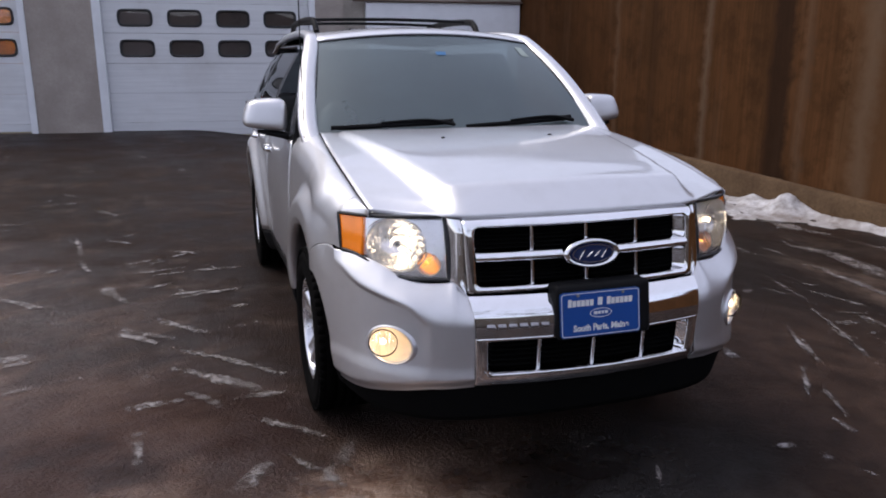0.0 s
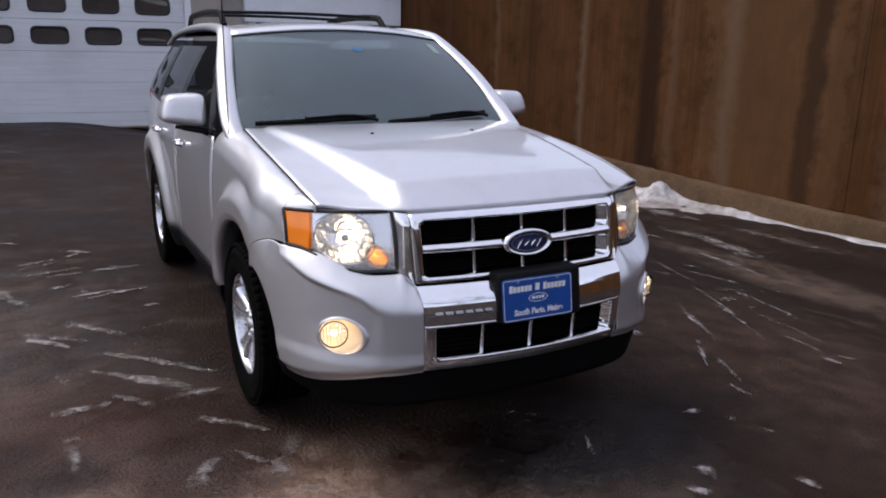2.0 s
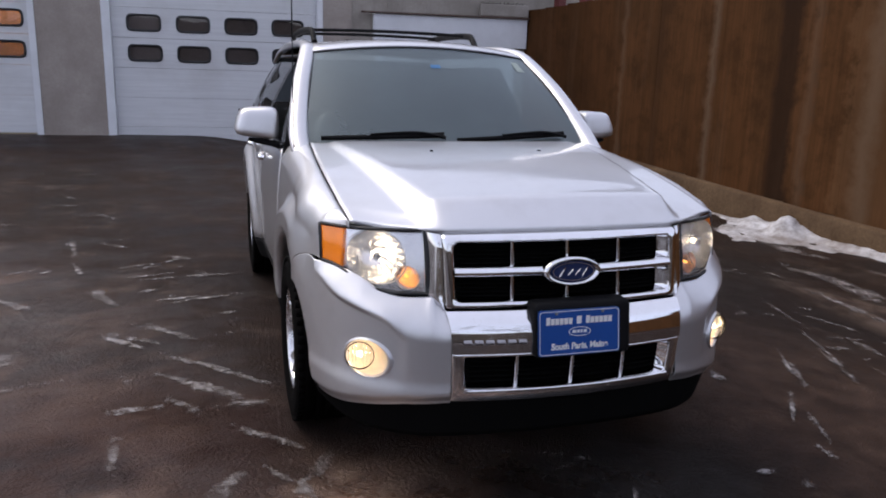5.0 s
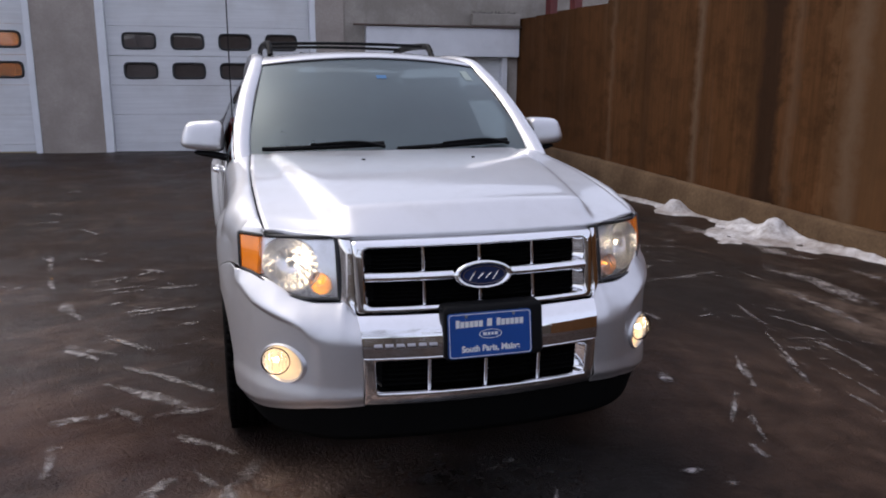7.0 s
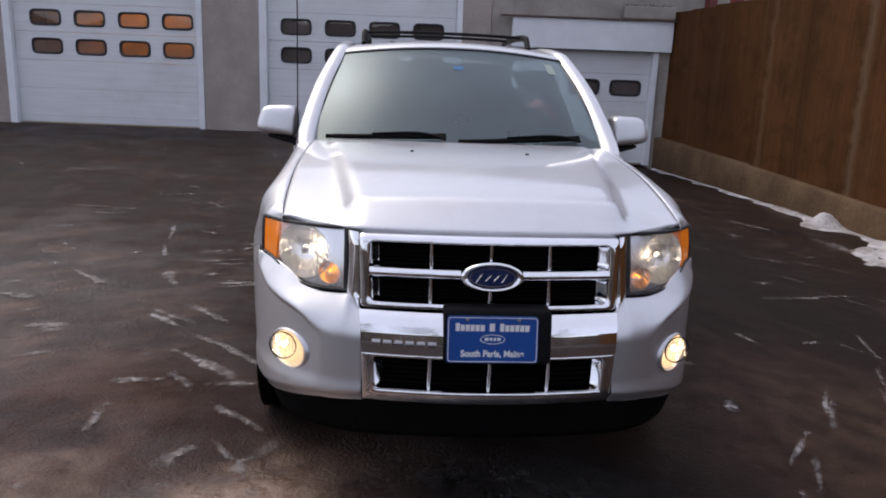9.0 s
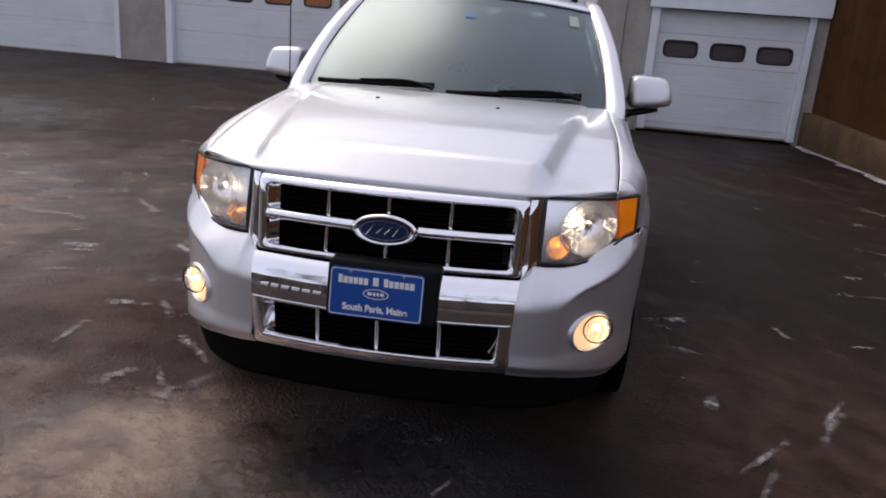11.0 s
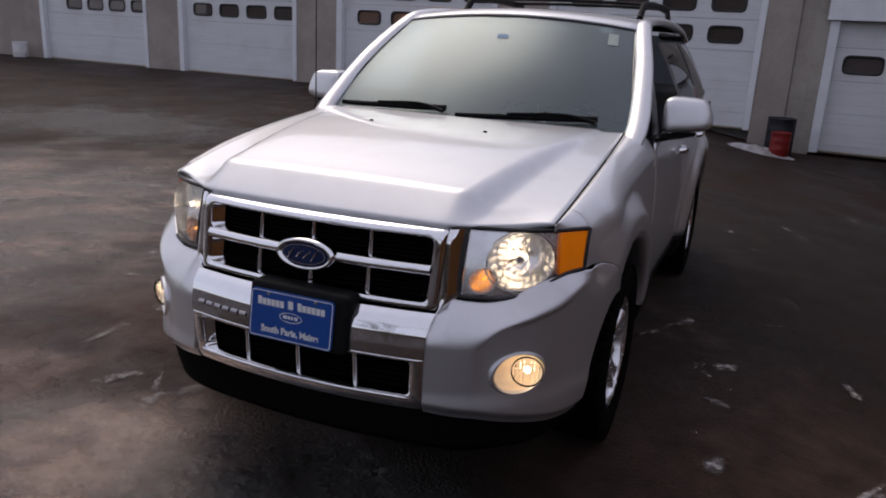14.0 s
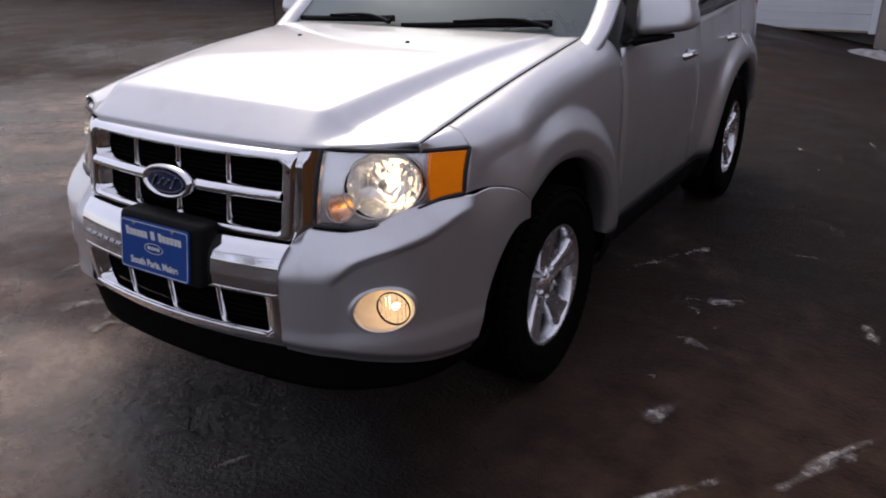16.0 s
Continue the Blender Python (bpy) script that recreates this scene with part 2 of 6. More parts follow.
def timber():
    m, nt, b = shader("stained_planks")
    v = coords(nt)
    info = nt.nodes.new("ShaderNodeObjectInfo")
    along = nt.nodes.new("ShaderNodeVectorMath")   # metres along the wall from the garage
    along.operation = "DOT_PRODUCT"
    nt.links.new(v, along.inputs[0])
    along.inputs[1].default_value = (0.1633, -0.9866, 0)
    grain = noise_tex(nt, coords(nt, (9, 9, 0.35)), 2.5, 8.0, 0.65)
    streak = noise_tex(nt, coords(nt, (1.9, 1.9, 0.12)), 1.5, 7.0, 0.62)
    blot = noise_tex(nt, v, 2.2, 8.0, 0.68)
    soft = noise_tex(nt, coords(nt, (1, 1, 0.45)), 1.1, 6.0, 0.6)
    c = ramp(nt, grain, [(0.25, (0.068, 0.0290, 0.0100)), (0.75, (0.126, 0.054, 0.0200))])
    c = mix(nt, ramp(nt, soft, [(0.36, 0.6), (0.58, 0.0)]), c, (0.042, 0.0195, 0.0070))
    c = mix(nt, ramp(nt, blot, [(0.34, 0.6), (0.52, 0.0)]), c, (0.034, 0.0150, 0.0052))
    c = mix(nt, ramp(nt, streak, [(0.56, 0.0), (0.72, 0.42)]), c, (0.150, 0.090, 0.050))
    c = mix(nt, ramp(nt, info.outputs["Random"], [(0.0, 0.0), (1.0, 0.35)]), c, (0.066, 0.025, 0.0068))

    def stain(c, at, half, edge, color, amount, wobble=0.5):
        """A run of stain down the wall, ragged at its edges."""
        off = node(nt, "ShaderNodeMath")
        off.operation = "MULTIPLY_ADD"
        nt.links.new(blot, off.inputs[0])
        off.inputs[1].default_value = wobble
        nt.links.new(along.outputs["Value"], off.inputs[2])
        cen = node(nt, "ShaderNodeMath")
        cen.operation = "SUBTRACT"
        nt.links.new(off.outputs[0], cen.inputs[0])
        cen.inputs[1].default_value = at - 12.203 + wobble * 0.5
        mag = node(nt, "ShaderNodeMath")
        mag.operation = "ABSOLUTE"
        nt.links.new(cen.outputs[0], mag.inputs[0])
        return mix(nt, ramp(nt, mag.outputs[0], [(half - edge, amount), (half + edge, 0.0)]), c, color)

    lime = (0.185, 0.125, 0.080)
    c = stain(c, 8.7, 1.6, 0.7, (0.155, 0.080, 0.036), 0.4, 0.9)
    c = stain(c, 5.44, 0.06, 0.06, lime, 0.5, 0.3)
    c = stain(c, 8.09, 0.11, 0.10, lime, 0.45, 0.5)
    c = stain(c, 3.35, 0.05, 0.05, lime, 0.28, 0.4)
    c = stain(c, 7.20, 0.06, 0.06, lime, 0.25, 0.3)
    c = stain(c, 10.3, 0.10, 0.10, lime, 0.35, 0.6)
    c = stain(c, 6.80, 0.18, 0.06, (0.024, 0.0115, 0.0060), 0.8, 0.4)
    c = stain(c, 9.25, 0.14, 0.06, (0.024, 0.0125, 0.0065), 0.7, 0.4)
    c = stain(c, 4.30, 0.12, 0.10, (0.034, 0.016, 0.0065), 0.5, 0.5)
    nt.links.new(c, b.inputs["Base Color"])
    b.inputs["Roughness"].default_value = 0.8
    b.inputs["Specular IOR Level"].default_value = 0.1
    bumped(nt, b, mix(nt, 0.5, grain, blot), 0.4, 0.012)
    return m


def concrete(name, lo, hi, stain):
    m, nt, b = shader(name)
    v = coords(nt)
    fine = noise_tex(nt, v, 24.0, 8.0, 0.7)
    big = noise_tex(nt, v, 1.3, 7.0, 0.6)
    drip = noise_tex(nt, coords(nt, (2.2, 2.2, 0.22)), 1.4, 6.0, 0.6)
    c = ramp(nt, fine, [(0.25, lo), (0.75, hi)])
    c = mix(nt, ramp(nt, big, [(0.42, 0.55), (0.62, 0.0)]), c, stain)
    c = mix(nt, ramp(nt, drip, [(0.55, 0.0), (0.75, 0.45)]), c, stain)
    nt.links.new(c, b.inputs["Base Color"])
    b.inputs["Roughness"].default_value = 0.85
    b.inputs["Specular IOR Level"].default_value = 0.2
    bumped(nt, b, mix(nt, 0.5, fine, big), 0.4, 0.01)
    return m


def door_paint():
    m, nt, b = shader("door_paint")
    v = coords(nt)
    streak = noise_tex(nt, coords(nt, (0.5, 0.5, 14)), 2.0, 5.0, 0.6)
    blot = noise_tex(nt, v, 1.2, 7.0, 0.6)
    c = ramp(nt, streak, [(0.3, (0.63, 0.645, 0.66)), (0.7, (0.73, 0.745, 0.76))])
    c = mix(nt, ramp(nt, blot, [(0.50, 0.0), (0.75, 0.4)]), c, (0.46, 0.445, 0.425))
    nt.links.new(c, b.inputs["Base Color"])
    nt.links.new(ramp(nt, blot, [(0.3, 0.40), (0.7, 0.60)]), b.inputs["Roughness"])
    return m


def snow():
    m, nt, b = shader("dirty_snow")
    v = coords(nt)
    f = noise_tex(nt, v, 7.0, 9.0, 0.7)
    g = noise_tex(nt, v, 1.7, 6.0, 0.6)
    c = ramp(nt, f, [(0.28, (0.20, 0.17, 0.155)), (0.46, (0.48, 0.46, 0.46)), (0.66, (0.74, 0.73, 0.75))])
    c = mix(nt, ramp(nt, g, [(0.42, 0.0), (0.66, 0.75)]), c, (0.20, 0.155, 0.125))
    nt.links.new(c, b.inputs["Base Color"])
    b.inputs["Roughness"].default_value = 0.6
    bumped(nt, b, f, 0.7, 0.03)
    return m


PAINT = silver_paint()
CHROME = plain("chrome", (0.88, 0.88, 0.89), 0.07, 1.0, var=0.04)
ALLOY = plain("polished_alloy", (0.78, 0.78, 0.80), 0.24, 0.9, var=0.06)
BLACK = plain("black_plastic", (0.006, 0.006, 0.0065), 0.6, bump=0.1, bscale=300, spec=0.12)
GLOSSBLACK = plain("black_trim", (0.012, 0.012, 0.013), 0.22)
RUBBER = plain("tyre_rubber", (0.0032, 0.0030, 0.0029), 0.85, var=0.3, bump=0.2, bscale=120, spec=0.04)
LINER = plain("dark_liner", (0.004, 0.004, 0.004), 0.9, spec=0.05)
STEEL = plain("brake_steel", (0.25, 0.24, 0.23), 0.45, 0.8)
SEAT = plain("seat_leather", (0.10, 0.098, 0.095), 0.55, bump=0.15, bscale=90)
TRIMGREY = plain("cabin_plastic", (0.085, 0.085, 0.085), 0.6)
CLEAR = glass("clear_lens", (0.97, 0.97, 0.97), 1.6)
WINDSHIELD = glass("laminated_glass", (0.42, 0.52, 0.51), 1.9, rough=0.30, film=0.16, haze=(0.20, 0.255, 0.265), sheen=(0.86, 0.97, 1.0))
TINT = glass("tinted_glass", (0.10, 0.11, 0.115), 1.33)
AMBER = plain("amber_plastic", (0.90, 0.24, 0.008), 0.18, coat=0.6)
for key, val in (("Emission Color", (1.0, 0.22, 0.005, 1)), ("Emission Strength", 0.16)):   # its parking bulb is on
    AMBER.node_tree.nodes["Principled BSDF"].inputs[key].default_value = val
PLATEBLUE = plain("plate_blue", (0.008, 0.062, 0.27), 0.45, var=0.08, spec=0.3)
WHITE = plain("white_ink", (0.80, 0.80, 0.80), 0.5, var=0.04)
BADGEBLUE = plain("badge_blue", (0.008, 0.018, 0.07), 0.15, coat=0.8)
BULB = glow("warm_bulb", (1.0, 0.80, 0.55), 5.5)
REFLECTOR = plain("lamp_reflector", (0.93, 0.92, 0.91), 0.20, 0.5, var=0.05)
HOUSING = faceted("lamp_housing", (0.93, 0.93, 0.94), 8.0)
FACET = faceted("faceted_reflector", (0.90, 0.91, 0.94), 17.0)
ROSE = plain("rose_reflector", (0.93, 0.82, 0.79), 0.27, 0.85, var=0.05)
FOGBULB = glow("fog_bulb", (1.0, 0.74, 0.48), 17.0)
# fog bowl: the bulb's warm glow is put into its base colour
CREAMGLOW = plain("cream_reflector", (0.93, 0.80, 0.64), 0.30, 0.0)
TURN = glow("turn_bulb", (1.0, 0.42, 0.09), 1.9)
ASPHALT = asphalt()
PLANKS = timber()
KERB = concrete("footing_concrete", (0.090, 0.054, 0.028), (0.190, 0.124, 0.070), (0.052, 0.028, 0.014))
RENDERED = concrete("garage_render", (0.34, 0.297, 0.265), (0.44, 0.395, 0.355), (0.26, 0.222, 0.195))
BLOCK = concrete("concrete_block", (0.33, 0.30, 0.265), (0.45, 0.415, 0.375), (0.20, 0.18, 0.155))
DOORWHITE = door_paint()
JAMB = plain("white_trim", (0.74, 0.76, 0.79), 0.45, var=0.06, scale=3)
SNOW = snow()


def ice():
    """Crushed ice and salt, dense along the middle of a streak and broken up towards its edges."""
    m, nt, b = shader("broken_ice")
    v = coords(nt)
    f = noise_tex(nt, v, 21.0, 9.0, 0.72)
    g = noise_tex(nt, v, 5.0, 8.0, 0.68)
    c = ramp(nt, f, [(0.34, (0.10, 0.082, 0.072)), (0.52, (0.26, 0.23, 0.215)), (0.68, (0.46, 0.43, 0.42))])
    nt.links.new(c, b.inputs["Base Color"])
    b.inputs["Roughness"].default_value = 0.5
    bumped(nt, b, f, 0.6, 0.02)
    cover = nt.nodes.new("ShaderNodeAttribute")
    cover.attribute_name = "cover"
    dense = node(nt, "ShaderNodeMath")
    dense.operation = "MULTIPLY_ADD"
    nt.links.new(mix(nt, 0.55, f, g), dense.inputs[0])
    dense.inputs[1].default_value = 9.0
    nt.links.new(cover.outputs["Fac"], dense.inputs[2])
    shift = node(nt, "ShaderNodeMapRange")
    nt.links.new(dense.outputs[0], shift.inputs["Value"])
    shift.inputs["From Min"].default_value, shift.inputs["From Max"].default_value = 4.45, 6.5
    tr = nt.nodes.new("ShaderNodeBsdfTransparent")
    mx = nt.nodes.new("ShaderNodeMixShader")
    nt.links.new(shift.outputs[0], mx.inputs[0])
    nt.links.new(tr.outputs[0], mx.inputs[1])
    nt.links.new(b.outputs[0], mx.inputs[2])
    nt.links.new(mx.outputs[0], nt.nodes["Material Output"].inputs["Surface"])
    return m


ICE = ice()
# darker grey stands in for the shaded relief of embossed chrome
EMBOSS = plain("emboss_grey", (0.34, 0.33, 0.34), 0.30, 0.9)
GASKET = plain("black_gasket", (0.012, 0.012, 0.013), 0.5)
PANE = glass("garage_pane", (0.55, 0.50, 0.46), 1.9, film=0.34, haze=(0.25, 0.205, 0.19), vary=0.4)
MURKY = plain("garage_interior", (0.16, 0.15, 0.14), 0.8)
TUBE = glow("sodium_tube", (1.0, 0.47, 0.13), 38.0)
REDPAINT = plain("dark_red_paint", (0.11, 0.016, 0.014), 0.55)
BARK = plain("bark", (0.07, 0.055, 0.045), 0.9, var=0.4, bump=0.5, bscale=20)
REDCAN = plain("red_can", (0.21, 0.012, 0.011), 0.45, var=0.3, scale=14)
BLUECAN = plain("dark_blue_bin", (0.010, 0.012, 0.018), 0.55)
PAIL = plain("white_pail", (0.72, 0.72, 0.72), 0.45)


# ---- mesh helpers ----
def mesh(name, V, F, mat, parent=None, label="", smooth=True, thick=0.0, bevel=0.0):
    me = bpy.data.meshes.new(name)
    me.from_pydata([tuple(map(float, v)) for v in V], [], [tuple(f) for f in F])
    me.materials.append(mat)
    me.polygons.foreach_set("use_smooth", [smooth] * len(me.polygons))
    me.update()
    ob = new(name, me)
    if parent is not None:
        ob.parent = parent
    if thick:
        s = ob.modifiers.new("thickness", "SOLIDIFY")
        s.thickness, s.offset = thick, -1
    if bevel:
        s = ob.modifiers.new("bevel", "BEVEL")
        s.width, s.segments, s.limit_method = bevel, 2, "ANGLE"
    if label:
        tagged(ob, label)
    return ob


def grid(P, loop_u=False, loop_v=False):
    """Vertices and quads of an (m, n, 3) array of points."""
    m, n = P.shape[:2]
    V = P.reshape(-1, 3)
    F = [(i % m * n + j % n, i % m * n + (j + 1) % n, (i + 1) % m * n + (j + 1) % n, (i + 1) % m * n + j % n)
         for i in range(m if loop_u else m - 1) for j in range(n if loop_v else n - 1)]
    return V, F


def join(*parts):
    V, F, k = [], [], 0
    for v, f in parts:
        V.extend(map(tuple, v))
        F.extend(tuple(i + k for i in q) for q in f)
        k += len(v)
    return V, F


def flip(vf):
    V, F = vf
    return [(-x, y, z) for x, y, z in V], [tuple(reversed(f)) for f in F]


def spline(P, n):
    """Catmull-Rom through the points P, n steps a span."""
    P = np.asarray(P, float)
    E = np.concatenate([[2 * P[0] - P[1]], P, [2 * P[-1] - P[-2]]])
    out = []
    for i in range(len(P) - 1):
        a, b, c, d = E[i:i + 4]
        for t in np.arange(n) / n:
            out.append(.5 * (2 * b + (c - a) * t + (2 * a - 5 * b + 4 * c - d) * t * t + (3 * b - a - 3 * c + d) * t ** 3))
    return np.array(out + [P[-1]])


def curve(*pairs):
    """A smooth function through (x, y) pairs."""
    T = spline(pairs, 12)
    return lambda x: np.interp(x, T[:, 0], T[:, 1])


def step(a, b, x):
    t = np.clip((np.asarray(x, float) - a) / (b - a), 0, 1)
    return t * t * (3 - 2 * t)


def sheet(f, us, vs):
    return grid(np.array([[f(u, v) for v in vs] for u in us], float))


def box(x0, x1, y0, y1, z0, z1):
    V = [(x, y, z) for x in (x0, x1) for y in (y0, y1) for z in (z0, z1)]
    return V, [(0, 1, 3, 2), (4, 6, 7, 5), (0, 4, 5, 1), (2, 3, 7, 6), (0, 2, 6, 4), (1, 5, 7, 3)]


def tube(path, radius, sides=8, flat=1.0, up=(0, 0, 1), caps=True):
    """A tube along a path; radius one number or one a point; flat squeezes it along the third axis."""
    P = np.asarray(path, float)
    R = np.broadcast_to(radius, len(P))
    T = np.gradient(P, axis=0)
    rings = []
    for p, t, r in zip(P, T, R):
        t = t / np.linalg.norm(t)
        a = np.cross(t, up)
        a = a / np.linalg.norm(a) if np.linalg.norm(a) > 1e-6 else np.array((1.0, 0, 0))
        b = np.cross(a, t)
        rings.append([p + r * (math.cos(w) * a + flat * math.sin(w) * b) for w in np.linspace(0, 2 * math.pi, sides, endpoint=False)])
    V, F = grid(np.array(rings), loop_v=True)
    if caps:
        F = F + [tuple(range(sides)), tuple(reversed(range(len(V) - sides, len(V))))]
    return V, F


def lathe(profile, n=48, axis="x"):
    """Turn (radius, along) pairs about the x axis (or y)."""
    P = np.array([[(a, r * math.cos(w), r * math.sin(w)) for w in np.linspace(0, 2 * math.pi, n, endpoint=False)] for r, a in profile])
    if axis == "y":
        P = P[:, :, [1, 0, 2]]
    return grid(P, loop_v=True)


def rpoly(corners, r, k=4, m=6):
    """A closed outline with rounded corners, in two coordinates; the same count of points for the same k and m."""
    C = [np.array(c, float) for c in corners]
    out = []
    for i, p in enumerate(C):
        q, s = C[i - 1], C[(i + 1) % len(C)]
        a = p + (q - p) / np.linalg.norm(q - p) * r
        b = p + (s - p) / np.linalg.norm(s - p) * r
        for t in np.linspace(0, 1, k + 1):
            out.append((1 - t) ** 2 * a + 2 * t * (1 - t) * p + t * t * b)
        e = s + (p - s) / np.linalg.norm(p - s) * r
        for t in np.linspace(0, 1, m + 2)[1:-1]:
            out.append(b + (e - b) * t)
    return np.array(out)


def ring(outer, inner, surf, profile):
    """A frame between two outlines in x and z, laid on the surface y = surf(x, z); profile: (share from outer to inner, set back)."""
    P = []
    for t, d in profile:
        O = outer * (1 - t) + inner * t
        P.append([(x, surf(x, z) + d, z) for x, z in O])
    return grid(np.array(P), loop_v=True)


def disc(outline, surf, d=0.0):
    """A filled outline on a surface, as a fan."""
    c = outline.mean(axis=0)
    V = [(c[0], surf(*c) + d, c[1])] + [(x, surf(x, z) + d, z) for x, z in outline]
    n = len(outline)
    return V, [(0, 1 + i, 1 + (i + 1) % n) for i in range(n)]


def outward(vf, centre):
    """The same faces, turned so that they face away from a point."""
    V, F = vf
    A = np.array([V[i] for i in F[len(F) // 2][:3]], float)
    n = np.cross(A[1] - A[0], A[2] - A[0])
    return vf if np.dot(n, A[0] - np.array(centre)) > 0 else (V, [tuple(reversed(f)) for f in F])


def empty(name, label, category, group="", at=(0, 0, 0)):
    e = new(name)
    e.location = at
    return tagged(e, label, category, group)


# ---- the yard ----
def ground_z(x, y):
    k = np.clip((y - 4.5) / 8.0, 0, 1)
    a, b = 1.15 - 2.95 * k, 5.3 - 3.2 * k
    return float(-0.46 * step(a, b, x) * (1 - 0.6 * step(-2, -9, y)) + 0.15 * step(3.5, 12.8, y))


def axis(lo, hi, n, far):
    near = np.linspace(lo, hi, n)
    return np.concatenate([[-far, -300, -80, lo - 12], near, [hi + 12, 80, 300, far]])


gx, gy = axis(-26, 9, 141, 3000), axis(-9, 15, 97, 3000)
P = np.array([[(x, y, ground_z(x, y) + (0.012 * noise.noise((x * 0.9, y * 0.9, 0)) if abs(x) < 27 and abs(y) < 16 and not (abs(x) < 1.2 and 0.4 < y < 4.3) else 0.0))
               for y in gy] for x in gx])
V, F = grid(P)
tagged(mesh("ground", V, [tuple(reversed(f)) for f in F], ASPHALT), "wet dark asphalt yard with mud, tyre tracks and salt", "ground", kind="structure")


# ---- garage building ----
def W(x, d, z):
    """A place on the garage front: along it, behind it, up."""
    return (x, 13.35 - 0.05 * x + d, z + 0.15)


def wbox(x0, x1, d0, d1, z0, z1):
    V, F = box(x0, x1, d0, d1, z0, z1)
    return [W(*v) for v in V], F


def child(name, vf, mat, parent, label="", smooth=False, bevel=0.0, thick=0.0):
    return mesh(name, vf[0], vf[1], mat, parent, label, smooth, thick, bevel)


wall_top, head = 6.0, 3.75
doors = ((-24.3, -21.2), (-18.2, -14.1), (-13.0, -9.32), (-8.2, -4.28), (-3.16, 0.86))
wall = new("wall_garage")
tagged(wall, "grey rendered garage wall with tall door openings", "wall", kind="structure")
x = -34.0
for a, b in doors:
    child("pier", wbox(x, a, 0, 0.35, -0.6, head), RENDERED, wall)
    x = b
child("pier", wbox(0.86, 1.42, 0, 0.35, -0.6, head), RENDERED, wall)
child("lintel", wbox(-34, 1.42, 0, 0.35, head + 0.001, wall_top), RENDERED, wall)
child("end_wall", wbox(-34, -33.65, 0.36, 9, -0.6, wall_top), RENDERED, wall)
child("back_wall", wbox(-34, 9, 9.01, 9.3, -0.6, wall_top), MURKY, wall)
child("partition", wbox(-3.9, -3.75, 0.36, 9, -0.6, wall_top), MURKY, wall)
child("partition", wbox(-8.9, -8.75, 0.36, 9, -0.6, wall_top), MURKY, wall)
# added board close behind the panes, there to catch the tubes' amber light
child("bay_back", wbox(-8.74, -3.91, 3.2, 3.3, 0.0, wall_top), plain("light_catch_board", (0.42, 0.30, 0.18), 0.7), wall)
child("partition", wbox(8.8, 9, 0.36, 9, -0.6, wall_top), MURKY, wall)
tagged(child("garage_roof", wbox(-34.2, 9.2, -0.2, 9.5, wall_top + 0.002, wall_top + 0.3), BLACK, None), "flat dark garage roof", "roof", kind="structure")
tagged(child("floor", wbox(-33.6, 8.8, 0.36, 9, -0.5, 0.004), MURKY, None), "grey garage floor slab", "floor", kind="structure")


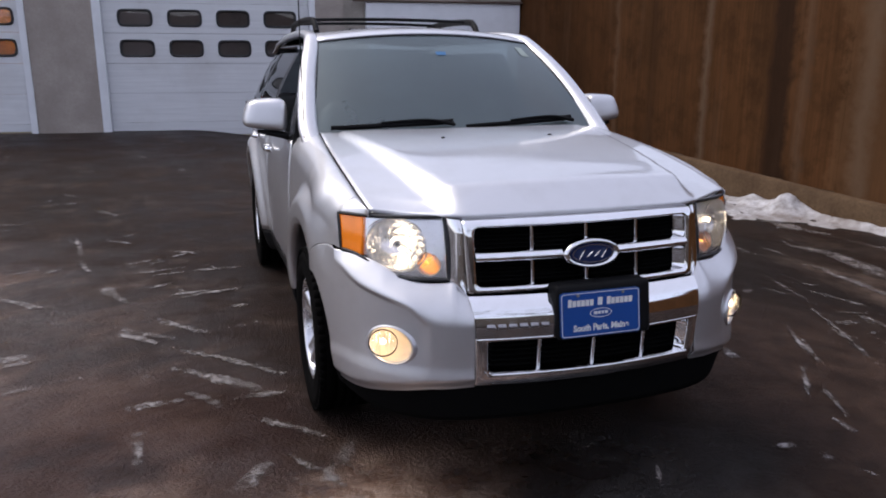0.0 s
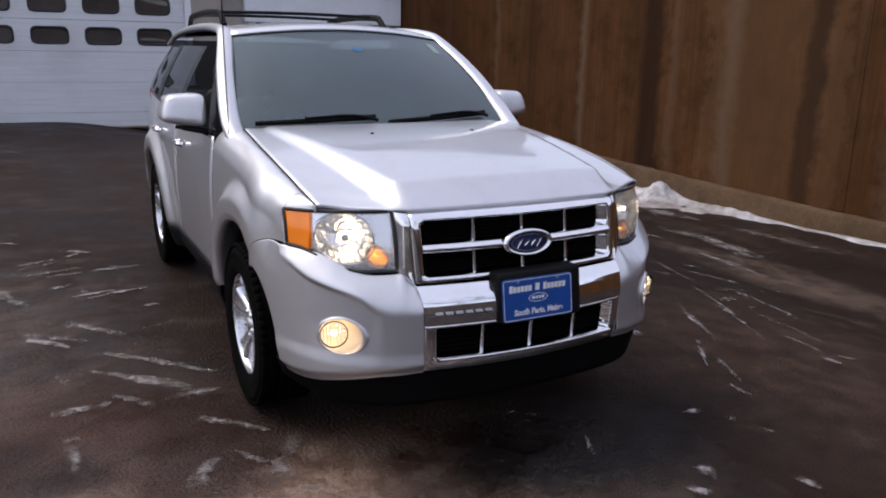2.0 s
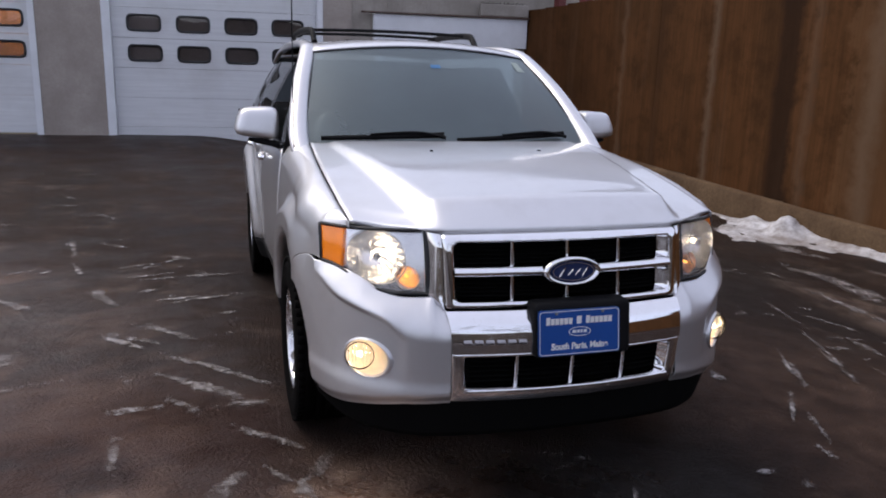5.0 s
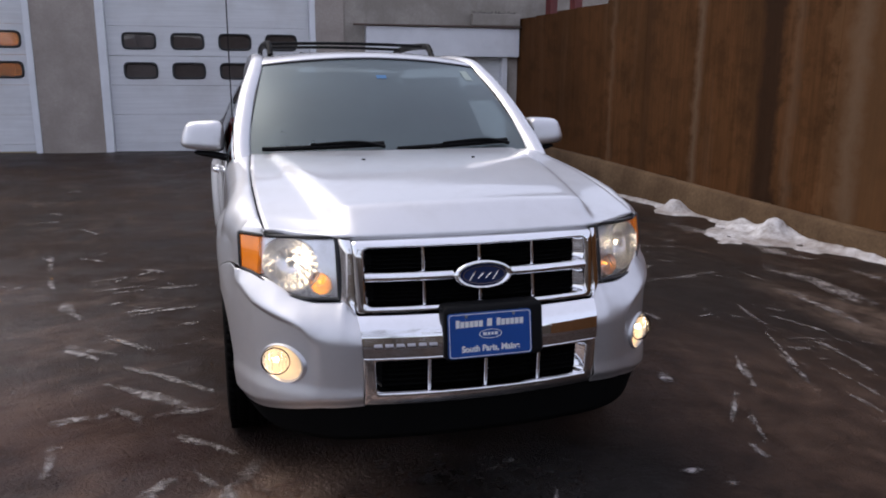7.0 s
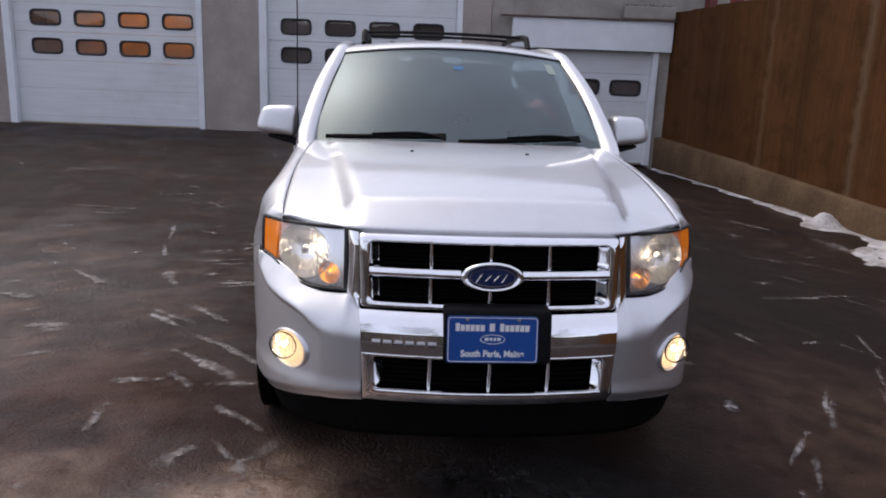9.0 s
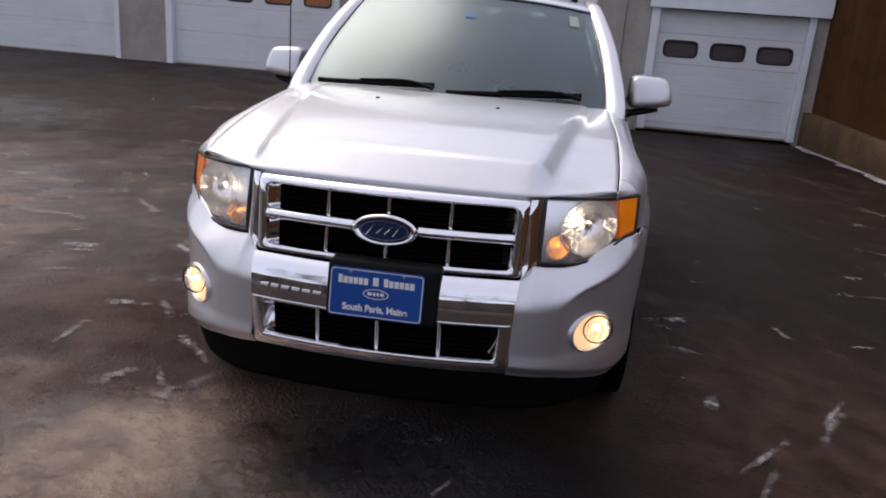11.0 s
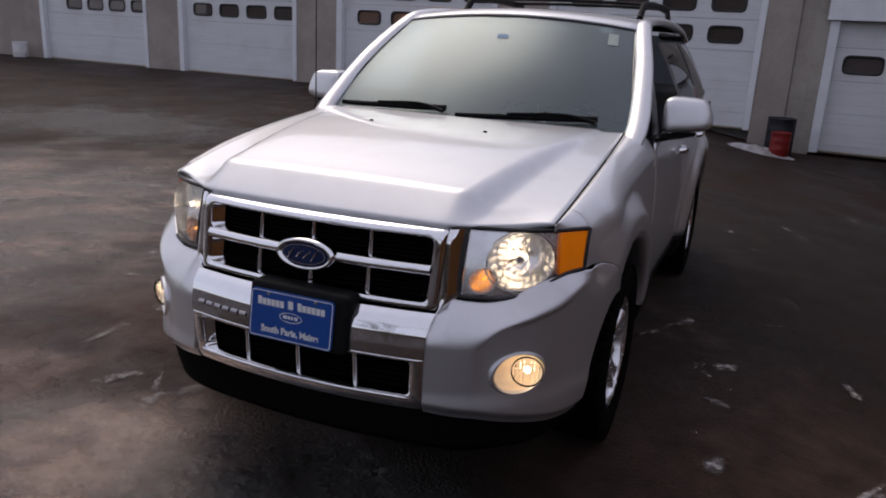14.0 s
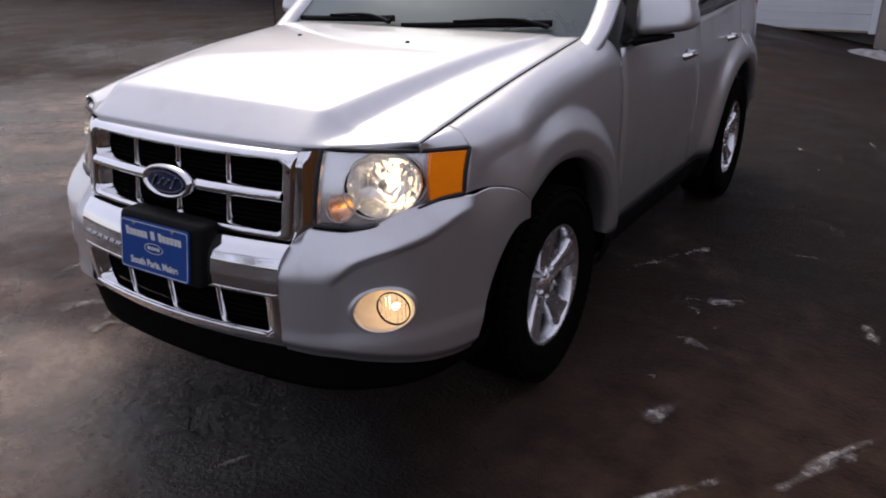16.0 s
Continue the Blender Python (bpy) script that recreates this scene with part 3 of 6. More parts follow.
def section_door(name, x0, x1, z0, z1, bounds, win_z, win_x, label, group, recess=0.12, ww=0.60, wh=0.295):
    """An overhead door: white jambs, panel sections with ribs, and rows of rounded panes."""
    d = tagged(new(name), label, "garage door", group)
    jw = 0.15
    child("jamb", wbox(x0, x0 + jw, -0.03, 0.20, z0, z1), JAMB, d, "white painted jamb", bevel=0.008)
    child("jamb", wbox(x1 - jw * 0.75, x1, -0.03, 0.20, z0, z1), JAMB, d, "white painted jamb", bevel=0.008)
    l, r = x0 + jw + 0.006, x1 - jw * 0.75 - 0.006
    edges = [z0 + 0.03] + [b for b in bounds if z0 + 0.05 < b < z1] + [z1]
    child("bottom_seal", wbox(l, r, recess + 0.005, recess + 0.045, z0 + 0.002, z0 + 0.028), plain("yellowed_seal", (0.33, 0.27, 0.17), 0.7), d, "yellowed rubber bottom seal")
    for a, b in zip(edges, edges[1:]):
        rows = [z for z in win_z if a < z < b]
        if not rows:
            parts = []
            n = 5
            for i in range(n):
                za, zb = a + 0.002 + (b - a - 0.004) * i / n, a + 0.002 + (b - a - 0.004) * (i + 1) / n
                parts.append(wbox(l, r, recess + (0.0025 if i % 2 else 0.0), recess + 0.05, za, zb - 0.0005))
            child("section", join(*parts), DOORWHITE, d)
            continue
        z = rows[0]
        parts = [wbox(l, r, recess, recess + 0.05, a + 0.004, z - wh / 2), wbox(l, r, recess, recess + 0.05, z + wh / 2, b - 0.004)]
        xs = [l] + [v for c in win_x for v in (c - ww / 2, c + ww / 2)] + [r]
        parts += [wbox(p, q, recess, recess + 0.05, z - wh / 2 + 0.0004, z + wh / 2 - 0.0004) for p, q in zip(xs[::2], xs[1::2])]
        sec = child("section", join(*parts), DOORWHITE, d)
        for c in win_x:
            o = rpoly([(c - ww / 2 - .012, z - wh / 2 - .012), (c + ww / 2 + .012, z - wh / 2 - .012), (c + ww / 2 + .012, z + wh / 2 + .012), (c - ww / 2 - .012, z + wh / 2 + .012)], 0.115)
            i = rpoly([(c - ww / 2 + .03, z - wh / 2 + .03), (c + ww / 2 - .03, z - wh / 2 + .03), (c + ww / 2 - .03, z + wh / 2 - .03), (c - ww / 2 + .03, z + wh / 2 - .03)], 0.09)
            q = rpoly([(c - ww / 2, z - wh / 2), (c + ww / 2, z - wh / 2), (c + ww / 2, z + wh / 2), (c - ww / 2, z + wh / 2)], 0.004)
            front = lambda u, v: W(u, recess, v)[1]
            lift = lambda vf: ([(u, w, v + W(0, 0, 0)[2]) for u, w, v in vf[0]], vf[1])
            child("gasket", lift(ring(o, i, front, [(0, 0.01), (0, -.010), (.25, -.016), (.8, -.014), (1, -.006), (1, .03)])), GASKET, sec, "black rubber window gasket", smooth=True)
            child("corner_fill", lift(ring(q, i, front, [(0, 0.001), (0.8, 0.001)])), DOORWHITE, sec)
            child("pane", lift(outward(disc(i, front, 0.012), (0, 60, 0))), PANE, sec)
    return d


bounds = [0.165 + 0.55 * k for k in range(8)]
for i, (a, b) in enumerate(doors):
    c0 = {1: -16.93, 2: -12.29, 3: -7.41, 4: -2.44}.get(i, -23.5)
    pitch = {1: 0.820, 2: 0.845, 3: 0.872, 4: 0.88}.get(i, 0.62)
    zs = (2.09, 1.54) if i else (1.20,)
    section_door("garage_door", a, b, -0.13 if i == 4 else 0.0, head - 0.004, bounds, zs, [c0 + pitch * k for k in range(4)],
                 "white sectional garage door with two rows of rounded dark windows", "garage doors", ww=0.60 if i else 0.45)

# lower bay beside the retaining wall
side = tagged(new("wall_side"), "weathered concrete block wall above the low garage bay", "wall", kind="structure")
child("header_board", wbox(1.84, 5.02, -0.10, 0.02, 1.86, 2.44), JAMB, side, "white painted header board", bevel=0.01)
child("drip_edge", wbox(1.60, 5.05, -0.16, 0.0, 2.444, 2.475), plain("rusty_flashing", (0.10, 0.06, 0.045), 0.6), side, "rusty metal drip edge", bevel=0.005)
child("ledge", wbox(4.0, 5.02, -0.14, 0.0, 2.48, 2.72), BLOCK, side, "broken concrete ledge", bevel=0.02)
child("backing", wbox(1.43, 8.7, 0.06, 0.35, 1.87, wall_top), BLOCK, side)
child("pier", wbox(1.43, 1.898, 0.03, 0.35, -0.6, 1.868), BLOCK, side)
child("pier", wbox(4.802, 5.6, 0.03, 0.35, -0.6, 1.868), BLOCK, side)
section_door("garage_door", 1.90, 4.80, -0.40, 1.856, [-0.26, 0.30, 0.86, 1.42], (1.14,), [2.52, 3.38, 4.22],
             "white low garage door with one row of rounded dark windows", "garage doors", ww=0.62, wh=0.30)

# lit tubes inside the bay with the amber windows
lampbox = child("shop_light", wbox(-7.9, -4.5, 2.2, 2.5, 2.62, 2.72), PAIL, None)
tagged(lampbox, "long shop light glowing amber inside the bay", "lamp")
for k in range(3):
    child("tube", wbox(-7.8 + 1.1 * k, -6.8 + 1.1 * k, 2.28, 2.36, 2.58, 2.612), TUBE, lampbox, "glowing amber tube")


# ---- retaining wall with plank face ----
FA, FB = np.array((5.02, 13.2)), np.array((9.20, -12.06))
flen = float(np.linalg.norm(FB - FA))
fd = (FB - FA) / flen
fn = np.array((fd[1], -fd[0]))      # towards the yard
fn = fn if fn[0] < 0 else -fn


def R(s, d, z):
    """A place by the retaining wall: metres along it from the garage, metres in front of it, height."""
    p = FA + fd * s + fn * d
    return (p[0], p[1], z)


def rbox(s0, s1, d0, d1, z0, z1, tilt=0.0):
    V, F = box(s0, s1, d0, d1, z0, z1)
    return [R(*v) for v in V], F


def kerb_top(s):
    return 0.33 - 0.041 * s - 0.15 * float(step(0.4, 9.8, s))


def wall_head(s):
    return 2.77 + 0.040 * s


rw = tagged(new("wall_retaining"), "tall brown stained plank retaining wall with pale streaks", "wall", kind="structure")
child("core", rbox(-0.3, flen, -0.30, -0.062, -0.9, 2.5), KERB, rw)

kb = np.array([[R(s, d, z + (kerb_top(s) if top else 0)) for d, z, top in ((0.0, -0.9, 0), (0.14, -0.9, 0), (0.14, -0.03, 1), (0.115, 0.0, 1), (-0.05, 0.005, 1))]
               for s in np.linspace(-0.2, flen, 90)])
kb += np.array([[(0.012 * noise.noise((q[0] * 3, q[1] * 3, q[2] * 3)), 0, 0.008 * noise.noise((q[0] * 4, q[1] * 4, 5))) for q in r] for r in kb])
tagged(mesh("footing", *grid(kb), KERB), "rough stained concrete footing under the plank wall", "footing", kind="structure")

# ground behind the wall, with snow on its edge
up = np.array([[R(s, d, wall_head(s) - 0.10 + 0.05 * noise.noise((s * .8, d * .8, 3))) for d in (-0.07, -0.5, -2, -6, -14)] for s in np.linspace(-0.2, flen, 60)])
tagged(mesh("upper_ground", *grid(up), KERB), "raised bank behind the retaining wall", "ground", kind="structure")


# ---- the car: nose at y = 0, tail at y = 4.5, wheels on the ground ----
car = empty("car", "silver compact SUV with chrome grille, lit headlamps and roof rack", "car")
car.matrix_world = pose(-0.004, 0, 0, 0, 0, 0.7)
HUB_F, HUB_R, HUB_Z, ARCH, WIDE = 0.985, 3.604, 0.365, 0.475, 1.07

belt = curve((1.2, 1.125), (1.7, 1.14), (2.7, 1.17), (3.6, 1.205), (4.5, 1.25))
side_prof = curve((0.25, .825), (0.36, .862), (0.48, .880), (0.65, .891), (0.82, .895), (0.96, .889), (1.08, .876), (1.20, .856), (1.35, .83))
side_taper = curve((0.30, -.11), (0.45, -.046), (0.54, -.031), (0.65, -.022), (0.95, -.014), (1.4, -.006), (1.7, 0), (2.2, .008), (2.8, .018), (3.5, .026), (4.0, .012), (4.3, -.03), (4.55, -.11))


nose_x = curve((.30, .808), (.398, .851), (.51, .886), (.62, .911), (.726, .926), (.85, .933), (1.05, .936))


def side_x(y, z):
    s = side_prof(z) + side_taper(y)
    for hub in (HUB_F, HUB_R):
        r = math.hypot((y - hub) / WIDE, z - HUB_Z) / ARCH
        s = s + (0.046 - .010 * step(1.06, 1.0, r)) * (1 - step(1.17, 1.38, r))
    if y < .95:                                       # the corner of the nose, flush with the bumper
        n = float(nose_x(max(y, .30))) - .023 * max(0.0, (z - float(np.interp(y, (.45, .55, .72, .95), (.72, .735, .835, .90)))) / .14) ** 1.7 - .05 * max(0.0, .42 - z)
        w = float(step(.62, .95, y))
        s = n * (1 - w) + s * w
    return float(s)


def arch_z(y, hub):
    q = ARCH ** 2 - ((y - hub) / WIDE) ** 2
    return HUB_Z + math.sqrt(q) if q > 0 else -1.0


def both(name, vf, mat, parent=None, label="", **kw):
    """A part on the right and its mirror image on the left."""
    parent = car if parent is None else parent
    vf = outward(vf, (.2, 2.2, .8))
    a = mesh(name, *vf, mat, parent, label, **kw)
    b = mesh(name, *flip(vf), mat, parent, label, **kw)
    return a, b


# hood
hood_x = curve((0.16, .735), (0.34, .752), (0.6, .766), (1.0, .768), (1.5, .745))
hood_edge = curve((0.16, .985), (0.34, 1.018), (0.5, 1.052), (0.7, 1.090), (1.0, 1.135), (1.5, 1.188))
hood_rise = curve((-0.03, .985), (0.0, 1.010), (0.05, 1.054), (0.100, 1.097), (0.114, 1.105), (0.130, 1.110), (0.19, 1.118), (0.35, 1.141), (0.6, 1.172), (0.9, 1.197), (1.4, 1.212))


def hood_front(u):
    return 0.150 + 0.050 * abs(u) ** 2 + 0.148 * step(0.58, 1.0, abs(u))


def hood_z(x, y):
    e = float(hood_x(y))
    d = y - hood_front(min(1, abs(x) / e))
    c = 0.49 + 0.17 * np.clip((y - 0.25) / 1.1, 0, 1)
    a = abs(x)
    m = hood_rise(d) - 0.010 * min(1, a / c) ** 2 * step(0, .12, d)
    if a <= c - 0.03:
        return float(m)
    w = (a - c + 0.03) / (e - c + 0.03)
    k = 0.58 * step(0, 0.26, w) + 0.42 * w
    low = max(float(hood_edge(y)), 1.010)
    return float(m + (low - m) * k)


def hood_pt(u, v):
    y = hood_front(u) + (1.33 + 0.15 * u * u - hood_front(u)) * v
    x = u * float(hood_x(y)) * 0.997
    return (x, y, hood_z(x, y))


us = np.concatenate([np.linspace(-1, -.5, 22), np.linspace(-.48, .48, 26), np.linspace(.5, 1, 22)])
vs = np.concatenate([np.linspace(0, .16, 24), np.linspace(.18, 1, 34)])
H = np.array([[hood_pt(u, v) for v in vs] for u in us])
lip = H[:, :1] + np.array((0, 0.008, -0.010))
hood = mesh("hood", *grid(np.concatenate([lip, H], axis=1)), PAINT, car, "silver hood with raised centre", thick=0.004)
for sx in (-.263, .263):
    z = hood_z(sx, 1.005)
    mesh("washer_nozzle", *lathe([(0.0001, .010), (.007, .009), (.010, .004), (.011, -.004)], 12, "y"), BLACK, hood).matrix_local = Matrix.Translation((sx, 1.005, z)) @ pose(0, 0, 0, 90)

# fenders
LEAN = .25                           # how far the lamps lean back with height
SEAM_END = 0.720                     # where the bumper joint meets the wheel arch
ys = np.concatenate([np.linspace(.472, SEAM_END - .001, 22), [HUB_F - ARCH * WIDE * math.cos(t) for t in np.linspace(math.acos((HUB_F - SEAM_END) / ARCH / WIDE), math.pi - .02, 52)], np.linspace(HUB_F + ARCH * WIDE + .002, 1.612, 6)])
seam_z = curve((.42, .855), (.48, .861), (.535, .861), (.59, .849), (.65, .824), (SEAM_END, .771))


def fender_low(y):
    if y < SEAM_END:
        return float(seam_z(y))
    return max(arch_z(y, HUB_F), 0.40) if y < HUB_F + ARCH * WIDE else 0.40


def fender_pt(y, v):
    xe, ze = float(hood_x(y)) * 1.004, float(hood_edge(y)) - .001
    drop = 0.13
    zs = ze - drop
    if y < 0.6:
        drop = min(drop, ze - fender_low(y) - .02)
        zs = ze - drop
    swell = .023 * (1 - float(step(.472, .64, y)))    # meets the outer end of the lamp
    xs = side_x(y, zs) + swell
    if v < 0.4:
        a = v / 0.4 * math.pi / 2
        return (xe + (xs - xe) * math.sin(a), y, ze - drop * (1 - math.cos(a)))
    z = zs + (fender_low(y) - zs) * (v - .4) / .6
    return (side_x(y, z) + swell * max(0.0, (z - fender_low(y)) / (zs - fender_low(y))), y, z)


def fender_front(p):
    """Draws the first rows forwards to the outer edge of the lamp."""
    x, y, z = p
    t = min(1.0, (y - .472) / .10)
    edge = .452 + LEAN * (min(z, .992) - .9)
    w = (1 - t) ** 2
    y2 = y + (edge - .472) * w
    goal = .8425 if z < .992 else min(x, .8425 - .9 * (z - .992))
    return (x * (1 - w) + goal * w, y2, z)


FP = np.array([[fender_front(fender_pt(y, v)) for v in np.concatenate([np.linspace(0, .4, 14), np.linspace(.43, 1, 26)])] for y in ys])


lamp_y = curve((.50, .172), (.517, .184), (.56, .200), (.62, .227), (.68, .264), (.735, .312), (.767, .345), (.80, .391), (.836, .443), (.852, .470))
lamp_top = curve((.50, 1.006), (.62, 1.003), (.735, .998), (.85, .991))


def lamp_edge_x(y):
    xs = np.linspace(.68, .852, 90)
    return float(np.interp(y, lamp_y(xs) + LEAN * (lamp_top(xs) - .9), xs))


TIP = []
for y in np.linspace(.340, .475, 14):
    a, b = float(hood_x(y)) * 1.004, max(lamp_edge_x(y), float(hood_x(y)) * 1.004 + .002)
    za, zb = float(hood_edge(y)) - .001, float(lamp_top(b)) - .001
    end = math.acos(1 - min(.99, (za - zb) / .13))
    reach = (b - a) / math.sin(end)
    TIP.append([(a + reach * math.sin(t), y, za - .13 * (1 - math.cos(t))) for t in np.linspace(0, end, 9)])
both("fender", join(grid(FP), grid(np.array(TIP))), PAINT, label="silver front fender with flared wheel arch", thick=0.004)


# arch lips, liners and inner body
def arch_lip(hub, a0, a1, depth):
    P = []
    for t in np.linspace(a0, a1, 48):
        y, z = hub - ARCH * WIDE * math.cos(t), HUB_Z + ARCH * math.sin(t)
        x = side_x(y, z)
        P.append([(x - k * depth, hub - (ARCH + g) * WIDE * math.cos(t), HUB_Z + (ARCH + g) * math.sin(t)) for k, g in ((0, 0.0), (.06, -.006), (.3, -.008), (1, .02))])
    return grid(np.array(P))


both("arch_lip", arch_lip(HUB_F, math.radians(5), math.radians(175), .10), PAINT)
both("arch_lip", arch_lip(HUB_R, math.radians(5), math.radians(175), .10), PAINT)
for hub in (HUB_F, HUB_R):
    P = np.array([[(x, hub - (ARCH + .012) * WIDE * math.cos(t), HUB_Z + (ARCH + .012) * math.sin(t)) for x in (.800, .60, .46)] for t in np.linspace(-.15, math.pi + .15, 24)])
    both("wheel_liner", grid(P), LINER)
    both("wheel_liner", box(.44, .46, hub - .52, hub + .52, .22, .86), LINER, smooth=False)

# doors and quarter panels
def panel(y0, y1, low, top=None, n=26, m=22):
    P = []
    for y in np.linspace(y0, y1, n):
        a, b = low(y), float(belt(y)) if top is None else top(y)
        P.append([(side_x(y, z), y, z) for z in np.linspace(b, a, m)])
    return grid(np.array(P))


rear_low = lambda y: max(arch_z(y, HUB_R), 0.40)
fd_r, fd_l = both("front_door", panel(1.622, 2.700, lambda y: 0.40, n=18), PAINT, label="silver front door with its window down", thick=0.004)
rd_r, rd_l = both("rear_door", panel(2.708, 3.560, rear_low, n=50), PAINT, label="silver rear door", thick=0.004)
both("quarter_panel", panel(3.568, 4.43, lambda y: max(arch_z(y, HUB_R), 0.52), n=50), PAINT, label="silver rear quarter panel", thick=0.004)
both("sill", panel(HUB_F + ARCH * WIDE + .004, HUB_R - ARCH * WIDE - .004, lambda y: 0.255, lambda y: 0.394, n=30, m=8), BLACK, label="black sill cladding", thick=0.004)
both("inner_body", panel(HUB_F + ARCH * WIDE, HUB_R - ARCH * WIDE, lambda y: 0.28, lambda y: 1.10, n=16, m=8), LINER)
for o in list(car.children):
    if o.name.startswith("inner_body"):
        o.scale = (0.965, 1, 1)
mesh("floor_pan", *box(-.80, .80, .75, 4.35, .24, .30), LINER, car, smooth=False)
mesh("firewall", *box(-.44, .44, .35, 1.45, .30, .92), LINER, car, smooth=False)


def handle(y):
    x, z = side_x(y, 1.01) + 0.002, 1.01
    base = lathe([(0.0001, .004), (.030, .004), (.038, .0)], 20)
    base = [(x + a, y + b * 1.25, z + c * .75) for a, b, c in base[0]], base[1]
    bar = tube(spline([(x + .002, y - .085, z), (x + .03, y - .065, z + .004), (x + .036, y, z + .006), (x + .03, y + .065, z + .004), (x + .002, y + .085, z)], 6), .012, 10, 1.25)
    return join(base, bar)


for dr, dl, y in ((fd_r, fd_l, 2.47), (rd_r, rd_l, 3.30)):
    mesh("door_handle", *handle(y), CHROME, dr, "chrome door handle")
    mesh("door_handle", *flip(handle(y)), CHROME, dl, "chrome door handle")

# greenhouse
def green_x(y, z):
    b = float(belt(y))
    t = (z - b) / (1.60 - b)
    return .858 - .150 * t - .062 * t * t + float(side_taper(y)) * 0.8


def window(y0, y1, lean0=0.0, lean1=0.0, z0=.018, z1=1.572, d=0.0):
    P = []
    for u in np.linspace(0, 1, 14):
        col = []
        for v in np.linspace(0, 1, 12):
            yy = (y0 + lean0 * v) * (1 - u) + (y1 + lean1 * v) * u
            z = (float(belt(yy)) + z0) * (1 - v) + z1 * v
            col.append((green_x(yy, z) - d, yy, z))
        P.append(col)
    return grid(np.array(P))


both("rear_window", window(2.77, 3.46, 0, .06), TINT, label="dark tinted side glass")
both("quarter_window", window(3.58, 4.28, .06, -.10, z1=1.56), TINT, label="dark tinted side glass")
both("pillar", window(2.655, 2.775, d=-.004), GLOSSBLACK, label="black door pillar")
both("pillar", window(3.455, 3.585, .06, .06, d=-.004), GLOSSBLACK, label="black door pillar")
both("pillar", window(4.27, 4.40, -.10, -.14, d=-.003), PAINT, label="silver rear pillar")
both("pillar", window(1.63, 1.80, .60, .47, d=-.002), GLOSSBLACK, label="black triangular sail panel")
both("belt_moulding", tube([(side_x(y, float(belt(y))) - .004, y, float(belt(y)) + .008) for y in np.linspace(1.66, 4.36, 24)], .012, 8), GLOSSBLACK, label="black belt moulding")
rail_path = spline([(.762, 1.34, 1.075), (.790, 1.55, 1.205), (.742, 1.87, 1.436), (.672, 2.17, 1.612), (.648, 2.36, 1.664), (.640, 2.8, 1.688), (.640, 3.5, 1.680), (.645, 4.05, 1.643), (.655, 4.38, 1.578)], 8)
both("roof_side", tube(rail_path, np.interp(np.linspace(0, 1, len(rail_path)), (0, .1, .4, .75, 1), (.058, .050, .043, .034, .016)), 14, .72), PAINT, label="silver windscreen pillar and roof side")


def screen_pt(u, v):
    x = u * (.775 + (.635 - .775) * v)
    y = (1.375 + .145 * u * u) * (1 - v) + (2.085 + .085 * u * u) * v - .02 * math.sin(math.pi * v)
    z = 1.180 * (1 - v) + (1.672 - .044 * u * u) * v + .016 * math.sin(math.pi * v)
    return (x, y, z)


windscreen = mesh("windscreen", *outward(sheet(screen_pt, np.linspace(-1, 1, 33), np.linspace(0, 1, 21)), (0, 2.6, .8)), WINDSHIELD, car, "grey-green windscreen reflecting the sky")
edge = [screen_pt(u, 0) for u in np.linspace(-1, 1, 25)] + [screen_pt(1, v) for v in np.linspace(0.05, 1, 16)] + [screen_pt(u, 1) for u in np.linspace(.95, -1, 25)] + [screen_pt(-1, v) for v in np.linspace(.95, 0, 16)]
mesh("windscreen_seal", *tube(edge, .009, 8, .6), GLOSSBLACK, car, "black windscreen seal")


roof_z = curve((2.09, 1.678), (2.13, 1.694), (2.20, 1.707), (2.35, 1.718), (2.7, 1.728), (3.2, 1.729), (3.8, 1.712), (4.36, 1.650))


def roof_pt(u, v):
    y = (2.090 + .085 * u * u) * (1 - v) + 4.36 * v
    z = float(roof_z(y - .085 * u * u)) - .046 * u * u
    return (u * .640, y, z)


mesh("roof", *sheet(roof_pt, np.linspace(-1, 1, 25), np.concatenate([np.linspace(0, .1, 14), np.linspace(.12, 1, 28)])), PAINT, car, "silver roof", thick=.004)


def cowl_pt(u, v):
    y0 = 1.335 + .148 * u * u
    x = u * .765
    return (x, y0 + (.075) * v, 1.196 - .012 * u * u - .030 * math.sin(math.pi * min(1, v * 1.1)) - .01 * v)


mesh("cowl", *sheet(cowl_pt, np.linspace(-1, 1, 31), np.linspace(0, 1, 7)), BLACK, car, "black plastic cowl", thick=.004)


def wiper(x0, x1, lift):
    blade = []
    for t in np.linspace(0, 1, 14):
        x = x0 + (x1 - x0) * t
        u = x / .74
        p = np.array(screen_pt(u, .03 + lift * t))
        blade.append(p + (0, -.018, .014))
    arm = [blade[-1] + (0.0, -.035, -.012), blade[10] + (0, -.012, .018), blade[5] + (0, -.008, .016)]
    return join(tube(blade, np.linspace(.008, .010, len(blade)), 6, 1.6), tube(spline(arm, 6), np.linspace(.010, .005, 13), 6))


mesh("wiper", *wiper(-.66, -.08, .045), BLACK, car, "black wiper")
mesh("wiper", *wiper(-.02, .60, .05), BLACK, car, "black wiper")

